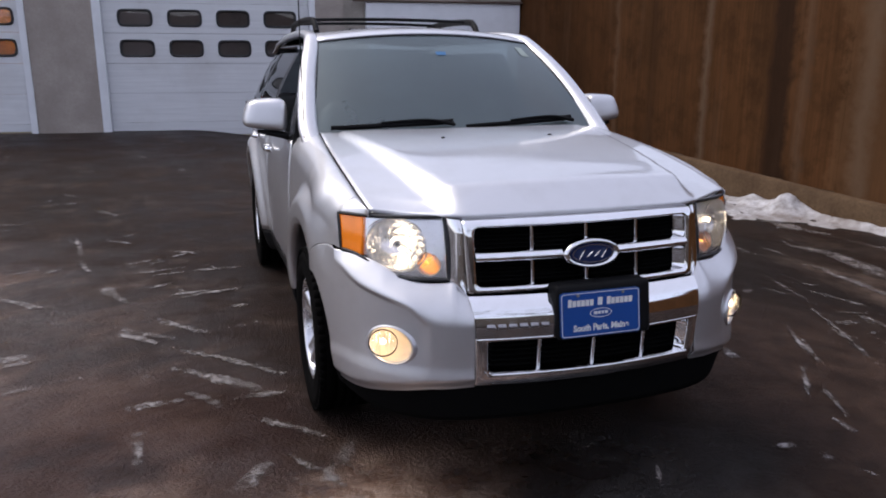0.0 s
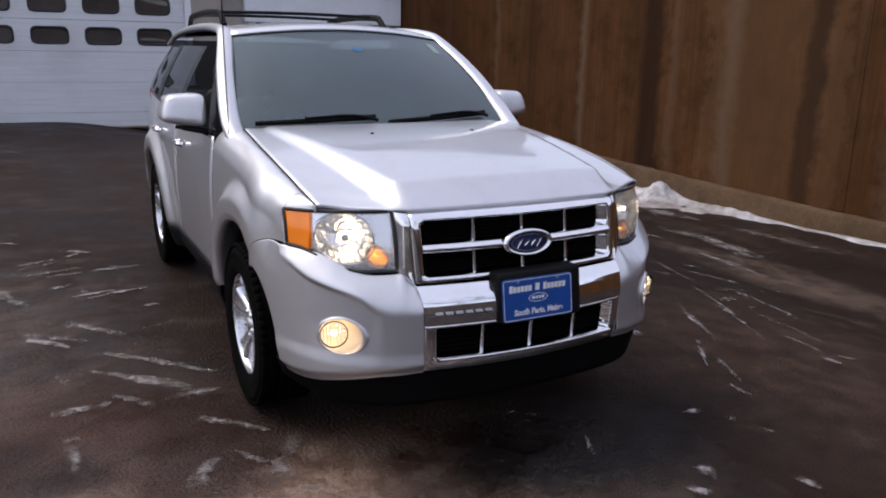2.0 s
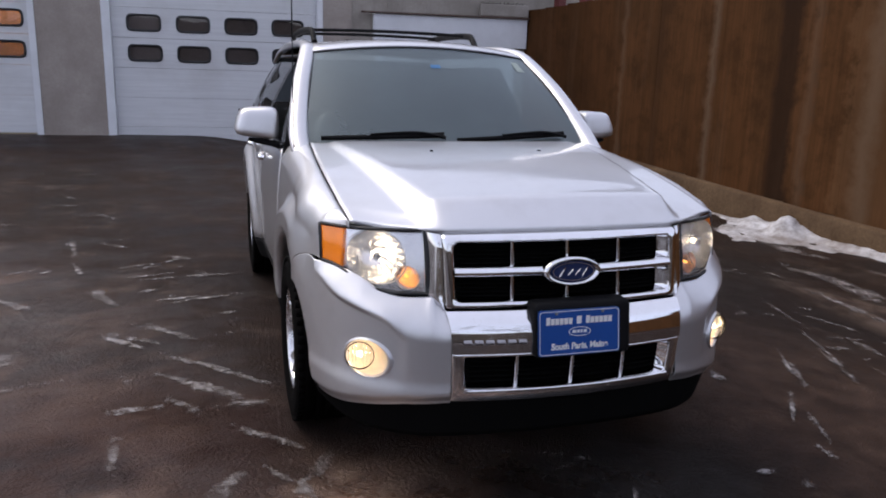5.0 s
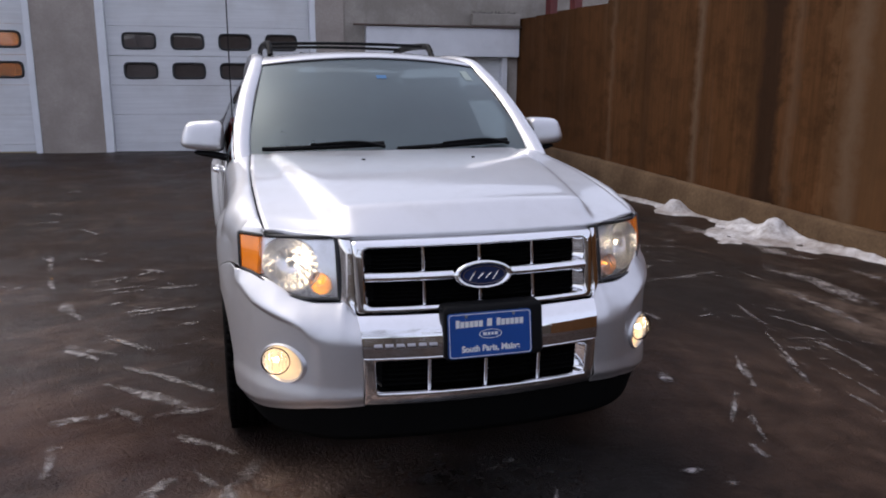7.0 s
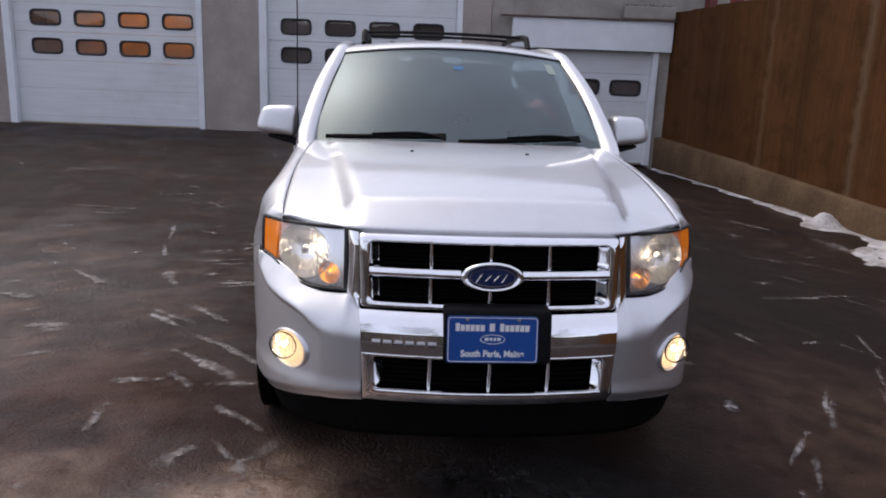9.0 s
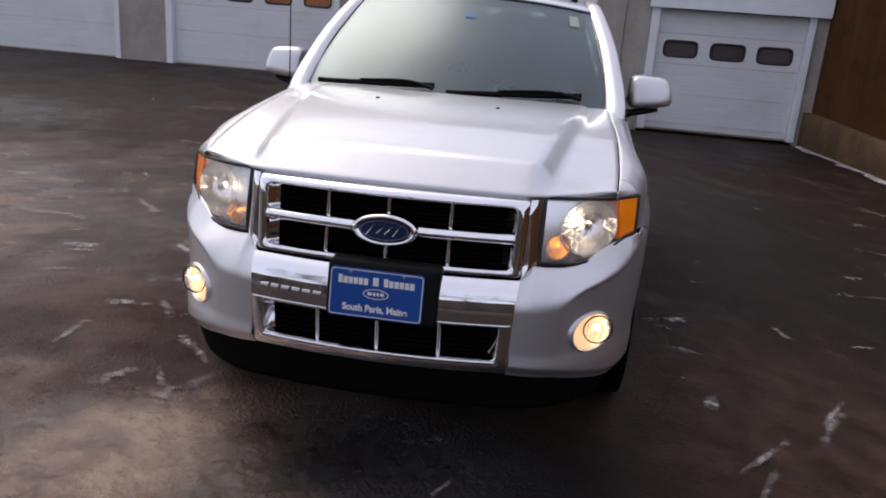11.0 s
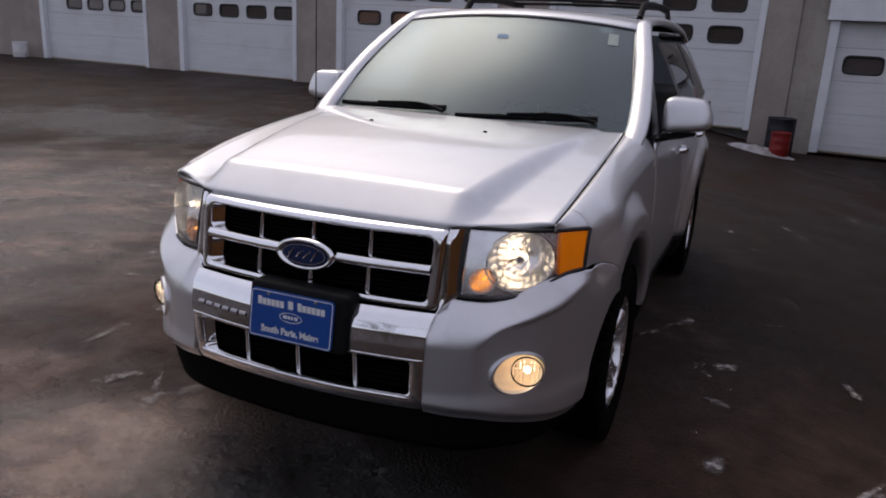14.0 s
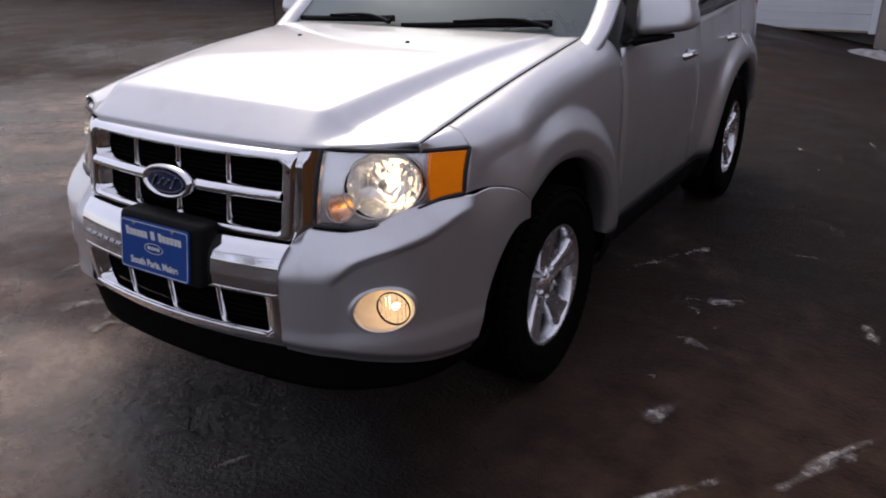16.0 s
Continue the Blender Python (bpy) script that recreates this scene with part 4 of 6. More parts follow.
# tail
mesh("tailgate", *sheet(lambda u, v: (u * (.80 - .05 * v), 4.47 - .05 * v - .06 * u * u, .62 + .63 * v), np.linspace(-1, 1, 15), np.linspace(0, 1, 10)), PAINT, car, thick=.004)
mesh("rear_screen", *outward(sheet(lambda u, v: (u * (.76 - .12 * v), 4.42 - .09 * v - .05 * u * u, 1.25 + .36 * v), np.linspace(-1, 1, 15), np.linspace(0, 1, 8)), (0, 2, 1)), TINT, car, "tinted rear glass")
mesh("rear_bumper", *sheet(lambda u, v: (u * .86, 4.53 - .16 * abs(u) ** 3 - .03 * abs(v - .5), .38 + .26 * v), np.linspace(-1, 1, 21), np.linspace(0, 1, 8)), PAINT, car, thick=.004)
both("tail_lamp", sheet(lambda u, v: (.74 + .10 * u, 4.46 - .13 * u, .85 + .38 * v), np.linspace(0, 1, 5), np.linspace(0, 1, 6)), plain("red_lens", (.35, .012, .01), .2), label="red tail lamp", thick=.01)


# ---- front end ----
def grille_y(x, z):
    return .068 + .14 * (z - .78) + .034 * (x / .42) ** 2 + .75 * max(0.0, z - .976)


G_OUT = rpoly([(-.458, .742), (.458, .742), (.466, 1.001), (-.466, 1.001)], .014)
G_IN = rpoly([(-.420, .769), (.420, .769), (.424, .974), (-.424, .974)], .024)
grille = mesh("grille", *ring(G_OUT, G_IN, grille_y, [(0, .085), (0, .022), (.06, .008), (.2, .001), (.5, -.002), (.8, 0), (.93, .005), (1, .016), (1, .030)]), CHROME, car, "chrome grille surround")


def wing_pt(u, v):
    z = .744 + .256 * v
    ax = .458 + .008 * v
    ay = grille_y(ax, z) + .010
    k = min(1, (z - .742) / .040)
    bx = .464 + .047 * k
    by = float(np.interp(z, (.742, .782, 1.001), (.118, .152, .208)))
    return (ax + (bx - ax) * u, ay + (by - ay) * u - .013 * math.sin(math.pi * u), z + .003 * u)


wing = outward(sheet(wing_pt, np.linspace(0, 1, 9), np.linspace(0, 1, 18)), (0, 1, .9))
mesh("wing", *wing, CHROME, grille, "chrome return beside the headlamp")
mesh("wing", *flip(wing), CHROME, grille, "chrome return beside the headlamp")


def bar(x0, x1, z0, z1, surf, d=0.0, deep=.03, n=24):
    """A rounded bar across the grille."""
    prof = [(0, deep), (0, .012), (.08, .004), (.28, -.004), (.5, -.007), (.72, -.004), (.92, .004), (1, .012), (1, deep)]
    P = np.array([[(x, surf(x, z0 + (z1 - z0) * t) + d + b, z0 + (z1 - z0) * t) for t, b in prof] for x in np.linspace(x0, x1, n)])
    return grid(P)


mesh("cross_bar", *bar(-.426, .426, .853, .890, grille_y), CHROME, grille, "chrome cross bar")


def upright(x, z0, z1, surf, d=.0, w=.0065):
    P = np.array([[(x + a * w, surf(x, z) + d + b, z) for a, b in ((-1, .02), (-1, .004), (-.4, 0), (.4, 0), (1, .004), (1, .02))] for z in np.linspace(z0, z1, 6)])
    return grid(P)


def lining(z0, z1, x, surf, end, deep, parent):
    """The bright walls that lead from one opening of the grille back to its dark mesh."""
    a = rpoly([(-x, z0), (x, z0), (x, z1), (-x, z1)], .020)
    b = rpoly([(-x + end, z0 + .005), (x - end, z0 + .005), (x - end, z1 - .004), (-x + end, z1 - .004)], .012)
    mesh("lining", *ring(a, b, surf, [(0, .008), (.25, .016), (.8, deep - .006), (1, deep)]), CHROME, parent, "chrome wall of the opening")


lining(.767, .855, .421, grille_y, .030, .046, grille)
lining(.888, .976, .424, grille_y, .030, .046, grille)
for x in (-.210, 0, .210):
    mesh("upright", *upright(x, .769, .855, grille_y, .026), CHROME, grille, "chrome upright")
    mesh("upright", *upright(x, .887, .974, grille_y, .026), CHROME, grille, "chrome upright")
for z in np.linspace(.778, .966, 14):
    mesh("grille_slat", *bar(-.41, .41, z - .004, z + .003, grille_y, .052, .02, 12), LINER, grille)
mesh("grille_back", *sheet(lambda u, v: (u * .44, grille_y(u * .44, .755 + .228 * v) + .076, .755 + .228 * v), np.linspace(-1, 1, 9), np.linspace(0, 1, 4)), LINER, grille)


# badge: an oval with plain strokes
def oval(a, b, n=48, z=.872):
    return np.array([(a * math.cos(t), z + b * math.sin(t)) for t in np.linspace(0, 2 * math.pi, n, endpoint=False)])


flat_y = lambda x, z: .058 + .12 * (z - .872) + .05 * (x / .41) ** 2
badge = mesh("badge", *ring(oval(.112, .053), oval(.086, .036), flat_y, [(0, .04), (0, .010), (.12, .002), (.35, -.004), (.55, -.004), (.75, .0), (.85, .004), (1, .004)]), CHROME, car, "chrome and dark blue oval badge")
mesh("badge_field", *disc(oval(.087, .037), lambda x, z: flat_y(x, z) + .003 - .004 * (1 - (x / .088) ** 2)), BADGEBLUE, badge, "dark blue oval")
mesh("badge_line", *ring(oval(.081, .0325), oval(.078, .030), flat_y, [(0, -.001), (1, -.001)]), CHROME, badge)
# the script on it as plain strokes, one a letter
for x, h in ((-.046, .034), (-.014, .022), (.014, .022), (.042, .034)):
    mesh("badge_stroke", *tube([(x - .011 + .022 * t, flat_y(x, .872) - .004, .872 + h * (t - .5)) for t in (0, .35, .65, 1)], [.004, .0055, .0055, .004], 6, .5), CHROME, badge)


# chrome centre of the bumper with the lower opening
def bump_y(x, z):
    f = float(np.interp(z, (.41, .45, .55, .59, .64, .68, .705, .725, .740), (.024, .002, -.005, -.007, -.006, .002, .013, .030, .050)))
    return f + .045 * (x / .44) ** 2


def half_width(z):
    return float(np.interp(z, (.435, .59, .68, .740), (.447, .449, .452, .459)))


B_IN = rpoly([(-.398, .470), (.398, .470), (.404, .590), (-.404, .590)], .016, m=22)
B_OUT = rpoly([(-.446, .412), (.446, .412), (.449, .602), (-.449, .602)], .004, m=22)
bumper_c = mesh("bumper_centre", *join(ring(B_OUT, B_IN, bump_y, [(0, .04), (0, .004), (.1, 0), (.85, 0), (.95, .004), (1, .012), (1, .02)]),
                                       grid(np.array([[(u * half_width(z), bump_y(u * half_width(z), z), z) for z in np.concatenate([[.6015], np.linspace(.61, .740, 24)])] for u in np.linspace(-1, 1, 41)]))), CHROME, car, "chrome bumper centre with embossed lettering shape")
lining(.469, .591, .402, bump_y, .026, .040, bumper_c)
for x in (-.210, 0, .210):
    mesh("upright", *upright(x, .470, .590, bump_y, .022), CHROME, bumper_c, "chrome upright")
for z in np.linspace(.482, .578, 6):
    mesh("grille_slat", *bar(-.395, .395, z - .004, z + .003, bump_y, .048, .02, 12), LINER, bumper_c)
mesh("grille_back", *sheet(lambda u, v: (u * .43, bump_y(u * .43, .5) + .072, .452 + .15 * v), np.linspace(-1, 1, 9), np.linspace(0, 1, 3)), LINER, bumper_c)
mesh("lower_lip", *tube([(x, bump_y(x, .465) - .004, .464) for x in np.linspace(-.401, .401, 30)], .007, 8), CHROME, bumper_c, "bright chrome lip")
# raised plain bars, one a letter
for i in range(6):
    x = -.412 + .0385 * i
    mesh("emboss_bar", *bar(x, x + .029, .630, .657, bump_y, -.0006, .004, 5), EMBOSS, bumper_c)

# painted bumper sides
plan = spline([(.448, .045), (.52, .062), (.58, .086), (.64, .120), (.70, .168), (.76, .231), (.81, .305), (.85, .398), (.885, .510), (.910, .620), (.926, .726)], 10)
top_z = curve((.44, .728), (.458, .732), (.485, .757), (.511, .782), (.58, .780), (.65, .780), (.71, .796), (.76, .826), (.80, .845), (.836, .855))
foot_z = curve((.44, .414), (.57, .404), (.62, .399), (.73, .374), (.80, .355), (.85, .345), (.885, .354), (.926, .38))
crease_z = curve((.44, .640), (.57, .645), (.62, .672), (.66, .709), (.70, .727), (.74, .740), (.80, .763), (.83, .786), (.855, .810), (.93, .840))
pdir = np.gradient(plan, axis=0)
pdir /= np.linalg.norm(pdir, axis=1)[:, None]
arc = np.concatenate([[0], np.cumsum(np.linalg.norm(np.diff(plan, axis=0), axis=1))])


def on_plan(s):
    """A place on the bumper's plan and the direction inwards from it."""
    q = np.array([np.interp(s, arc, plan[:, i]) for i in (0, 1)])
    d = np.array([np.interp(s, arc, pdir[:, i]) for i in (0, 1)])
    return q, np.array((-d[1], d[0]))


def plan_s(y):
    return float(np.interp(y, plan[:, 1], arc))


def pocket(x, z, zc):
    """The sunk field round the fog lamp, with a crisp edge above and beside."""
    return step(.588, .634, x) * (1 - step(zc - .022, zc - .002, z)) * (1 - step(.78, .88, x)) * step(.40, .60, z)


def shelf(q, nrm, zt):
    """How far the top of the bumper lies behind its plan, to reach the lamp's lower edge."""
    last = None
    for k in np.linspace(0, .16, 41):
        p = q + nrm * k
        gap = p[1] - float(lamp_y(np.clip(p[0], .50, .852))) - LEAN * (zt - .9) + .002
        if gap >= 0:
            return float(k if last is None else k - .004 * gap / (gap - last))
        last = gap
    return .05


def bumper_pt(u, v):
    z0 = .38 + v * (.835 - .38)
    q2 = ARCH ** 2 - (z0 - HUB_Z) ** 2
    yend = min(HUB_F - WIDE * math.sqrt(q2) if q2 > 0 else SEAM_END, SEAM_END)
    yend -= .020 * float(step(.50, .38, z0))
    s = u * plan_s(yend)
    q, nrm = on_plan(s)
    x = q[0]
    far = float(step(.39, .56, q[1]))                # past the lamp the joint follows the fender
    zt = float(top_z(min(x, .836))) * (1 - far) + (float(seam_z(q[1])) - .003) * far
    zb = float(foot_z(x))
    z = zb + v * (zt - zb)
    zc = min(float(crease_z(x)), zt - .02)
    k = shelf(q, nrm, zt) if x > .505 else float(np.interp(x, (.448, .505), (.042, .096)))
    rise = max(0.0, (z - zc) / (zt - zc))
    e = 1.0 - .86 * float(step(.57, .67, x))         # soft roll in front, a crisper edge round the corner
    inn = (k * (math.hypot(rise, e) - e) / (math.hypot(1, e) - e) + .009 * float(pocket(x, z, zc))) * (1 - far)
    inn += far * max(-.01, x - side_x(q[1], z)) / max(.6, -nrm[0])
    inn += .026 * float(step(zb + .045, zb, z)) - .006 * float(step(.50, .44, z))
    p = q + nrm * inn
    return (p[0], p[1], z)


FOG = np.array((.724, .183, .556))                    # centre of the fog lamp's ring
FT = math.radians(43)
BV, BF = sheet(bumper_pt, np.linspace(0, 1, 130), np.linspace(0, 1, 104))


def in_ring(p):
    a = (p[0] - FOG[0]) * math.cos(FT) + (p[1] - FOG[1]) * math.sin(FT)
    return (a / .096) ** 2 + ((p[2] - FOG[2]) / .068) ** 2 < 1


BF = [f for f in BF if not in_ring(np.mean([BV[i] for i in f], axis=0))]
both("bumper_side", (BV, BF), PAINT, label="silver bumper corner with sunk fog lamp", thick=.004)


def valance_pt(u, v):
    a = abs(u)
    q, nrm = on_plan(max(0, (a - .45) / .55) * arc[-1] * .80)
    inward = nrm if nrm[1] > 0 else -nrm
    k = .030 + .030 * (1 - v)
    low = .268 + .02 * float(step(.75, 1.0, a))
    if a > .45:
        x, y = q + inward * k
        top = float(foot_z(q[0])) + .012
    else:
        x, y = a / .45 * .448, .010 + .035 * (a / .45) ** 2 + k
        top = .424
    return (math.copysign(x, u), y, low + (top - low) * v)


mesh("valance", *sheet(valance_pt, np.linspace(-1, 1, 61), np.linspace(0, 1, 8)), LINER, car, "black plastic lower valance", thick=.004)

# headlamps
lamp_low = curve((.50, .791), (.58, .789), (.65, .789), (.71, .805), (.76, .836), (.80, .855), (.852, .863))


def lamp_pt(x, v, back=0.0):
    z = float(lamp_low(x)) + (float(lamp_top(x)) - float(lamp_low(x))) * v
    return (x, float(lamp_y(x)) + LEAN * (z - .9) + back - .008 * math.sin(math.pi * v), z)


def lamp_set(sgn):
    m = (lambda vf: vf) if sgn > 0 else flip
    split = lambda v: .782 - .015 * v                 # joint of the clear and the amber lens
    bx, bz, rx, rz = .668, .902, .098, .093           # main bowl
    tx, tz, tr = .570, .841, .041                     # turn signal cup
    face = lambda x, z: float(lamp_y(x)) + LEAN * (z - .9)
    clear_pt = lambda u, v, back=0.0: lamp_pt(.516 + (split(v) - .516) * u, v, back)
    HV, HF = sheet(lambda u, v: clear_pt(u, v, .016), np.linspace(0, 1, 84), np.linspace(.01, .99, 58))
    HC = [np.mean([HV[i] for i in f], axis=0) for f in HF]
    HF = [f for f, q in zip(HF, HC) if ((q[0] - bx) / (rx - .004)) ** 2 + ((q[2] - bz) / (rz - .004)) ** 2 > 1 and math.hypot(q[0] - tx, q[2] - tz) > tr - .003]
    lamp = mesh("headlamp", *m((HV, HF)), HOUSING, car, "lit clear headlamp with chrome reflector")
    fr = [clear_pt(u, 0) for u in np.linspace(0, 1, 24)] + [clear_pt(1, v) for v in np.linspace(.1, .9, 7)] + [clear_pt(u, 1) for u in np.linspace(1, 0, 24)] + [clear_pt(0, v) for v in np.linspace(.9, .1, 7)]
    fr = np.array(fr)
    mesh("lamp_wall", *m(grid(np.array([fr + (0, .001, 0), fr + (0, .030, 0), fr + (0, .075, 0)]), loop_v=True)), HOUSING, lamp)
    mesh("lens", *m(outward(sheet(clear_pt, np.linspace(0, 1, 26), np.linspace(0, 1, 14)), (.3, 1.5, .8))), CLEAR, lamp, "clear lens").visible_shadow = False
    mesh("side_marker", *m(outward(sheet(lambda u, v: lamp_pt(split(v) + (.837 - split(v)) * u, v, .001), np.linspace(0, 1, 14), np.linspace(.02, 1, 14)), (.3, 1.5, .8))), AMBER, lamp, "amber side marker", thick=.010)
    rim = [lamp_pt(x, 0) for x in np.linspace(.513, .839, 34)] + [lamp_pt(.840, v) for v in np.linspace(.1, 1, 8)] + [lamp_pt(x, 1) for x in np.linspace(.837, .513, 34)] + [lamp_pt(.511, v) for v in np.linspace(.9, 0, 8)]
    mesh("lamp_gasket", *m(tube(rim, .0070, 6)), GASKET, lamp, "black gasket")
    # main bowl, its bright rim, flutes and bulb
    rng = random.Random(7)
    bowl = lathe([(1.0, -.006), (.97, .010), (.86, .032), (.70, .050), (.52, .062), (.30, .070), (.14, .074), (.0002, .075)], 22, "y")
    V = [(bx + x * rx, face(bx, bz) * .35 + face(bx + x * rx, bz + z * rz) * .65 + .020 + y + (rng.uniform(-.0016, .0016) if .2 < math.hypot(x, z) < .95 else 0), bz + z * rz) for x, y, z in bowl[0]]
    mesh("reflector", *m((V, bowl[1])), FACET, lamp, "chrome reflector bowl of many facets", smooth=False)
    mesh("bowl_rim", *m(tube([(bx + rx * math.cos(t), face(bx + rx * math.cos(t), bz + rz * math.sin(t)) + .014, bz + rz * math.sin(t)) for t in np.linspace(0, 2 * math.pi, 49)], .0035, 6, caps=False)), REFLECTOR, lamp, "bright bowl rim")
    for k in (-3, -2, 2, 3):
        xx = bx + k * .0245
        hgt = math.sqrt(max(0, rz ** 2 - (k * .0245) ** 2)) * .74
        mesh("flute", *m(tube([(xx, face(xx, bz + z) + .030 + .016 * (1 - (z / hgt) ** 2), bz + z) for z in np.linspace(-hgt, hgt, 7)], .0012, 6)), REFLECTOR, lamp)
    mesh("bulb_cap", *m(tube([(bx - .003, face(bx, bz) + .030, bz), (bx - .003, face(bx, bz) + .022, bz), (bx - .003, face(bx, bz) + .018, bz)], [.0145, .0135, .006], 16)), ALLOY, lamp, "grey bulb cap")
    mesh("bulb", *m(tube([(bx, face(bx, bz) + .074, bz), (bx - .002, face(bx, bz) + .048, bz), (bx - .003, face(bx, bz) + .031, bz)], [.009, .009, .008], 14)), BULB, lamp, "lit warm bulb")
    cup = lathe([(tr, .012), (tr * .97, .016), (tr * .8, .034), (tr * .42, .048), (.0002, .052)], 24, "y")
    mesh("turn_cup", *m(([(tx + x, face(tx, tz) * .5 + face(tx + x, tz + z) * .5 + y, tz + z) for x, y, z in cup[0]], cup[1])), ROSE, lamp, "rosy chrome turn signal cup")
    mesh("cup_rim", *m(tube([(tx + tr * math.cos(t), face(tx + tr * math.cos(t), tz + tr * math.sin(t)) + .013, tz + tr * math.sin(t)) for t in np.linspace(0, 2 * math.pi, 33)], .003, 6, caps=False)), REFLECTOR, lamp)
    mesh("turn_bulb", *m(tube([(tx, face(tx, tz) + .048, tz), (tx, face(tx, tz) + .030, tz), (tx, face(tx, tz) + .018, tz)], [.0045, .005, .003], 12)), TURN, lamp, "lit amber bulb")
    # fog lamp: an oval painted ring on the corner, a glow-tinted cream bowl and a round lens facing ahead
    ct, st = math.cos(FT), math.sin(FT)
    place = lambda a, b, c: (FOG[0] + a * ct - b * st, FOG[1] + a * st + b * ct, FOG[2] + c)

    def ovals(profile, n=56):
        return grid(np.array([[place(ra * math.cos(w), b, rc * math.sin(w)) for w in np.linspace(0, 2 * math.pi, n, endpoint=False)] for ra, rc, b in profile]), loop_v=True)

    fog = mesh("fog_lamp", *m(outward(ovals([(.106, .076, .030), (.104, .0745, .018), (.100, .072, .008), (.095, .0695, .004), (.088, .067, .006), (.084, .0655, .012), (.082, .0645, .020)]), (.9, 1.2, .556))), PAINT, car, "lit round fog lamp in a silver ring")
    mesh("fog_bowl", *m(ovals([(.083, .065, .018), (.079, .062, .034), (.070, .056, .056), (.052, .042, .070), (.0002, .0002, .076)])), CREAMGLOW, fog, "cream reflector")
    e = np.array((.740, .205, .561))                  # centre of the lens
    turn = math.radians(14)
    ahead = lambda vf: ([(e[0] + x * math.cos(turn) - y * math.sin(turn), e[1] + x * math.sin(turn) + y * math.cos(turn), e[2] + z) for x, y, z in vf[0]], vf[1])
    mesh("fog_bulb", *m(ahead(lathe([(.0002, .030), (.008, .028), (.010, .018), (.007, .009), (.0002, .007)], 16, "y"))), FOGBULB, fog, "lit bulb")
    for k in range(-3, 4):
        if k:
            mesh("flute", *m(ahead(tube([(k * .0125, .001, z * math.sqrt(.046 ** 2 - (k * .0125) ** 2)) for z in (-.92, -.4, 0, .4, .92)], .0028, 6))), CLEAR, fog)
    mesh("fog_lens", *m(ahead(lathe([(.050, .004), (.046, -.002), (.030, -.006), (.0002, -.008)], 36, "y"))), CLEAR, fog, "clear lens").visible_shadow = False
    mesh("fog_rim", *m(ahead(lathe([(.0490, .006), (.0530, .003), (.0525, -.001), (.0495, -.002)], 36, "y"))), GLOSSBLACK, fog, "dark lens rim")
    return lamp


lamp_set(1)
lamp_set(-1)

# plate and holder
plate_y = lambda x, z: -.018 + .15 * (z - .675)
holder = mesh("plate_holder", *join(ring(rpoly([(-.168, .585), (.205, .585), (.205, .775), (-.168, .775)], .02), rpoly([(-.15, .60), (.15, .60), (.15, .75), (-.15, .75)], .01), plate_y, [(0, .075), (0, .014), (.2, .008), (1, .008)]),), BLACK, car, "black plate holder")
PW = rpoly([(-.157, .594), (.157, .594), (.157, .753), (-.157, .753)], .014)
PI = rpoly([(-.1535, .5975), (.1535, .5975), (.1535, .7495), (-.1535, .7495)], .012)
plate = mesh("plate", *join(disc(PW, plate_y), ring(PW, PW * .999, plate_y, [(0, 0), (1, .007)])), PLATEBLUE, car, "blue dealer plate with white lettering")
mesh("plate_border", *ring(PI, PI * np.array((.985, 1)) + 0, plate_y, [(0, -.0012), (1, -.0012)]), WHITE, plate)
BI = rpoly([(-.1510, .6000), (.1510, .6000), (.1510, .7470), (-.1510, .7470)], .010)
mesh("plate_edge", *ring(PI, BI, plate_y, [(0, -.0014), (1, -.0014)]), WHITE, plate, "thin white border")
# the business name is drawn as bars, word by word
for x0, x1 in ((-.128, -.026), (-.012, .010), (.024, .128)):
    n = max(1, round((x1 - x0) / .0165))
    w = (x1 - x0) / n
    for i in range(n):
        a = x0 + i * w
        mesh("name_bar", *box(a, a + w * .84, plate_y(0, .712) - .0015, plate_y(0, .712) - .0003, .700, .7245 if i else .730), WHITE, plate, smooth=False)
mesh("plate_oval", *ring(oval(.043, .0165, z=.675), oval(.040, .0142, z=.675), plate_y, [(0, -.001), (1, -.001)]), WHITE, plate)
for a, b in ((-.028, -.014), (-.010, -.001), (.003, .011), (.015, .027)):
    mesh("oval_bar", *box(a, b, plate_y(0, .675) - .0015, plate_y(0, .675) - .0003, .670, .681), WHITE, plate, smooth=False)
for x in (-.089, .089):
    mesh("plate_bolt", *lathe([(.0001, -.004), (.005, -.0035), (.006, .0)], 12, "y"), STEEL, plate).location = (x, plate_y(x, .741) - .001, .741)
txt = bpy.data.curves.new("town", "FONT")
txt.body, txt.size, txt.align_x, txt.align_y, txt.extrude, txt.offset = "South Paris, Maine", .0325, "CENTER", "CENTER", .0006, .0012
tob = new("town_lettering", txt)
tob.parent = plate
tob.data.materials.append(WHITE)
tob.matrix_local = pose(0, plate_y(0, .625) - .0014, .625, 90) @ Matrix.Diagonal((.90, 1, 1, 1))

# mirrors
def mirror_pt(a, b):
    e = .42
    f = lambda w: math.copysign(abs(math.cos(w)) ** e, math.cos(w))
    g = lambda w: math.copysign(abs(math.sin(w)) ** e, math.sin(w))
    x, y, z = f(b) * f(a), f(b) * g(a), g(b)
    taper = 1 - .10 * x * (z > 0)
    return (.972 + .106 * x - .020 * z * (x > 0), 1.845 + .095 * y * (1 - .15 * z) - .02 * x * -1, 1.262 + .078 * z * taper + (.004 if z > 0 else .014) * x)


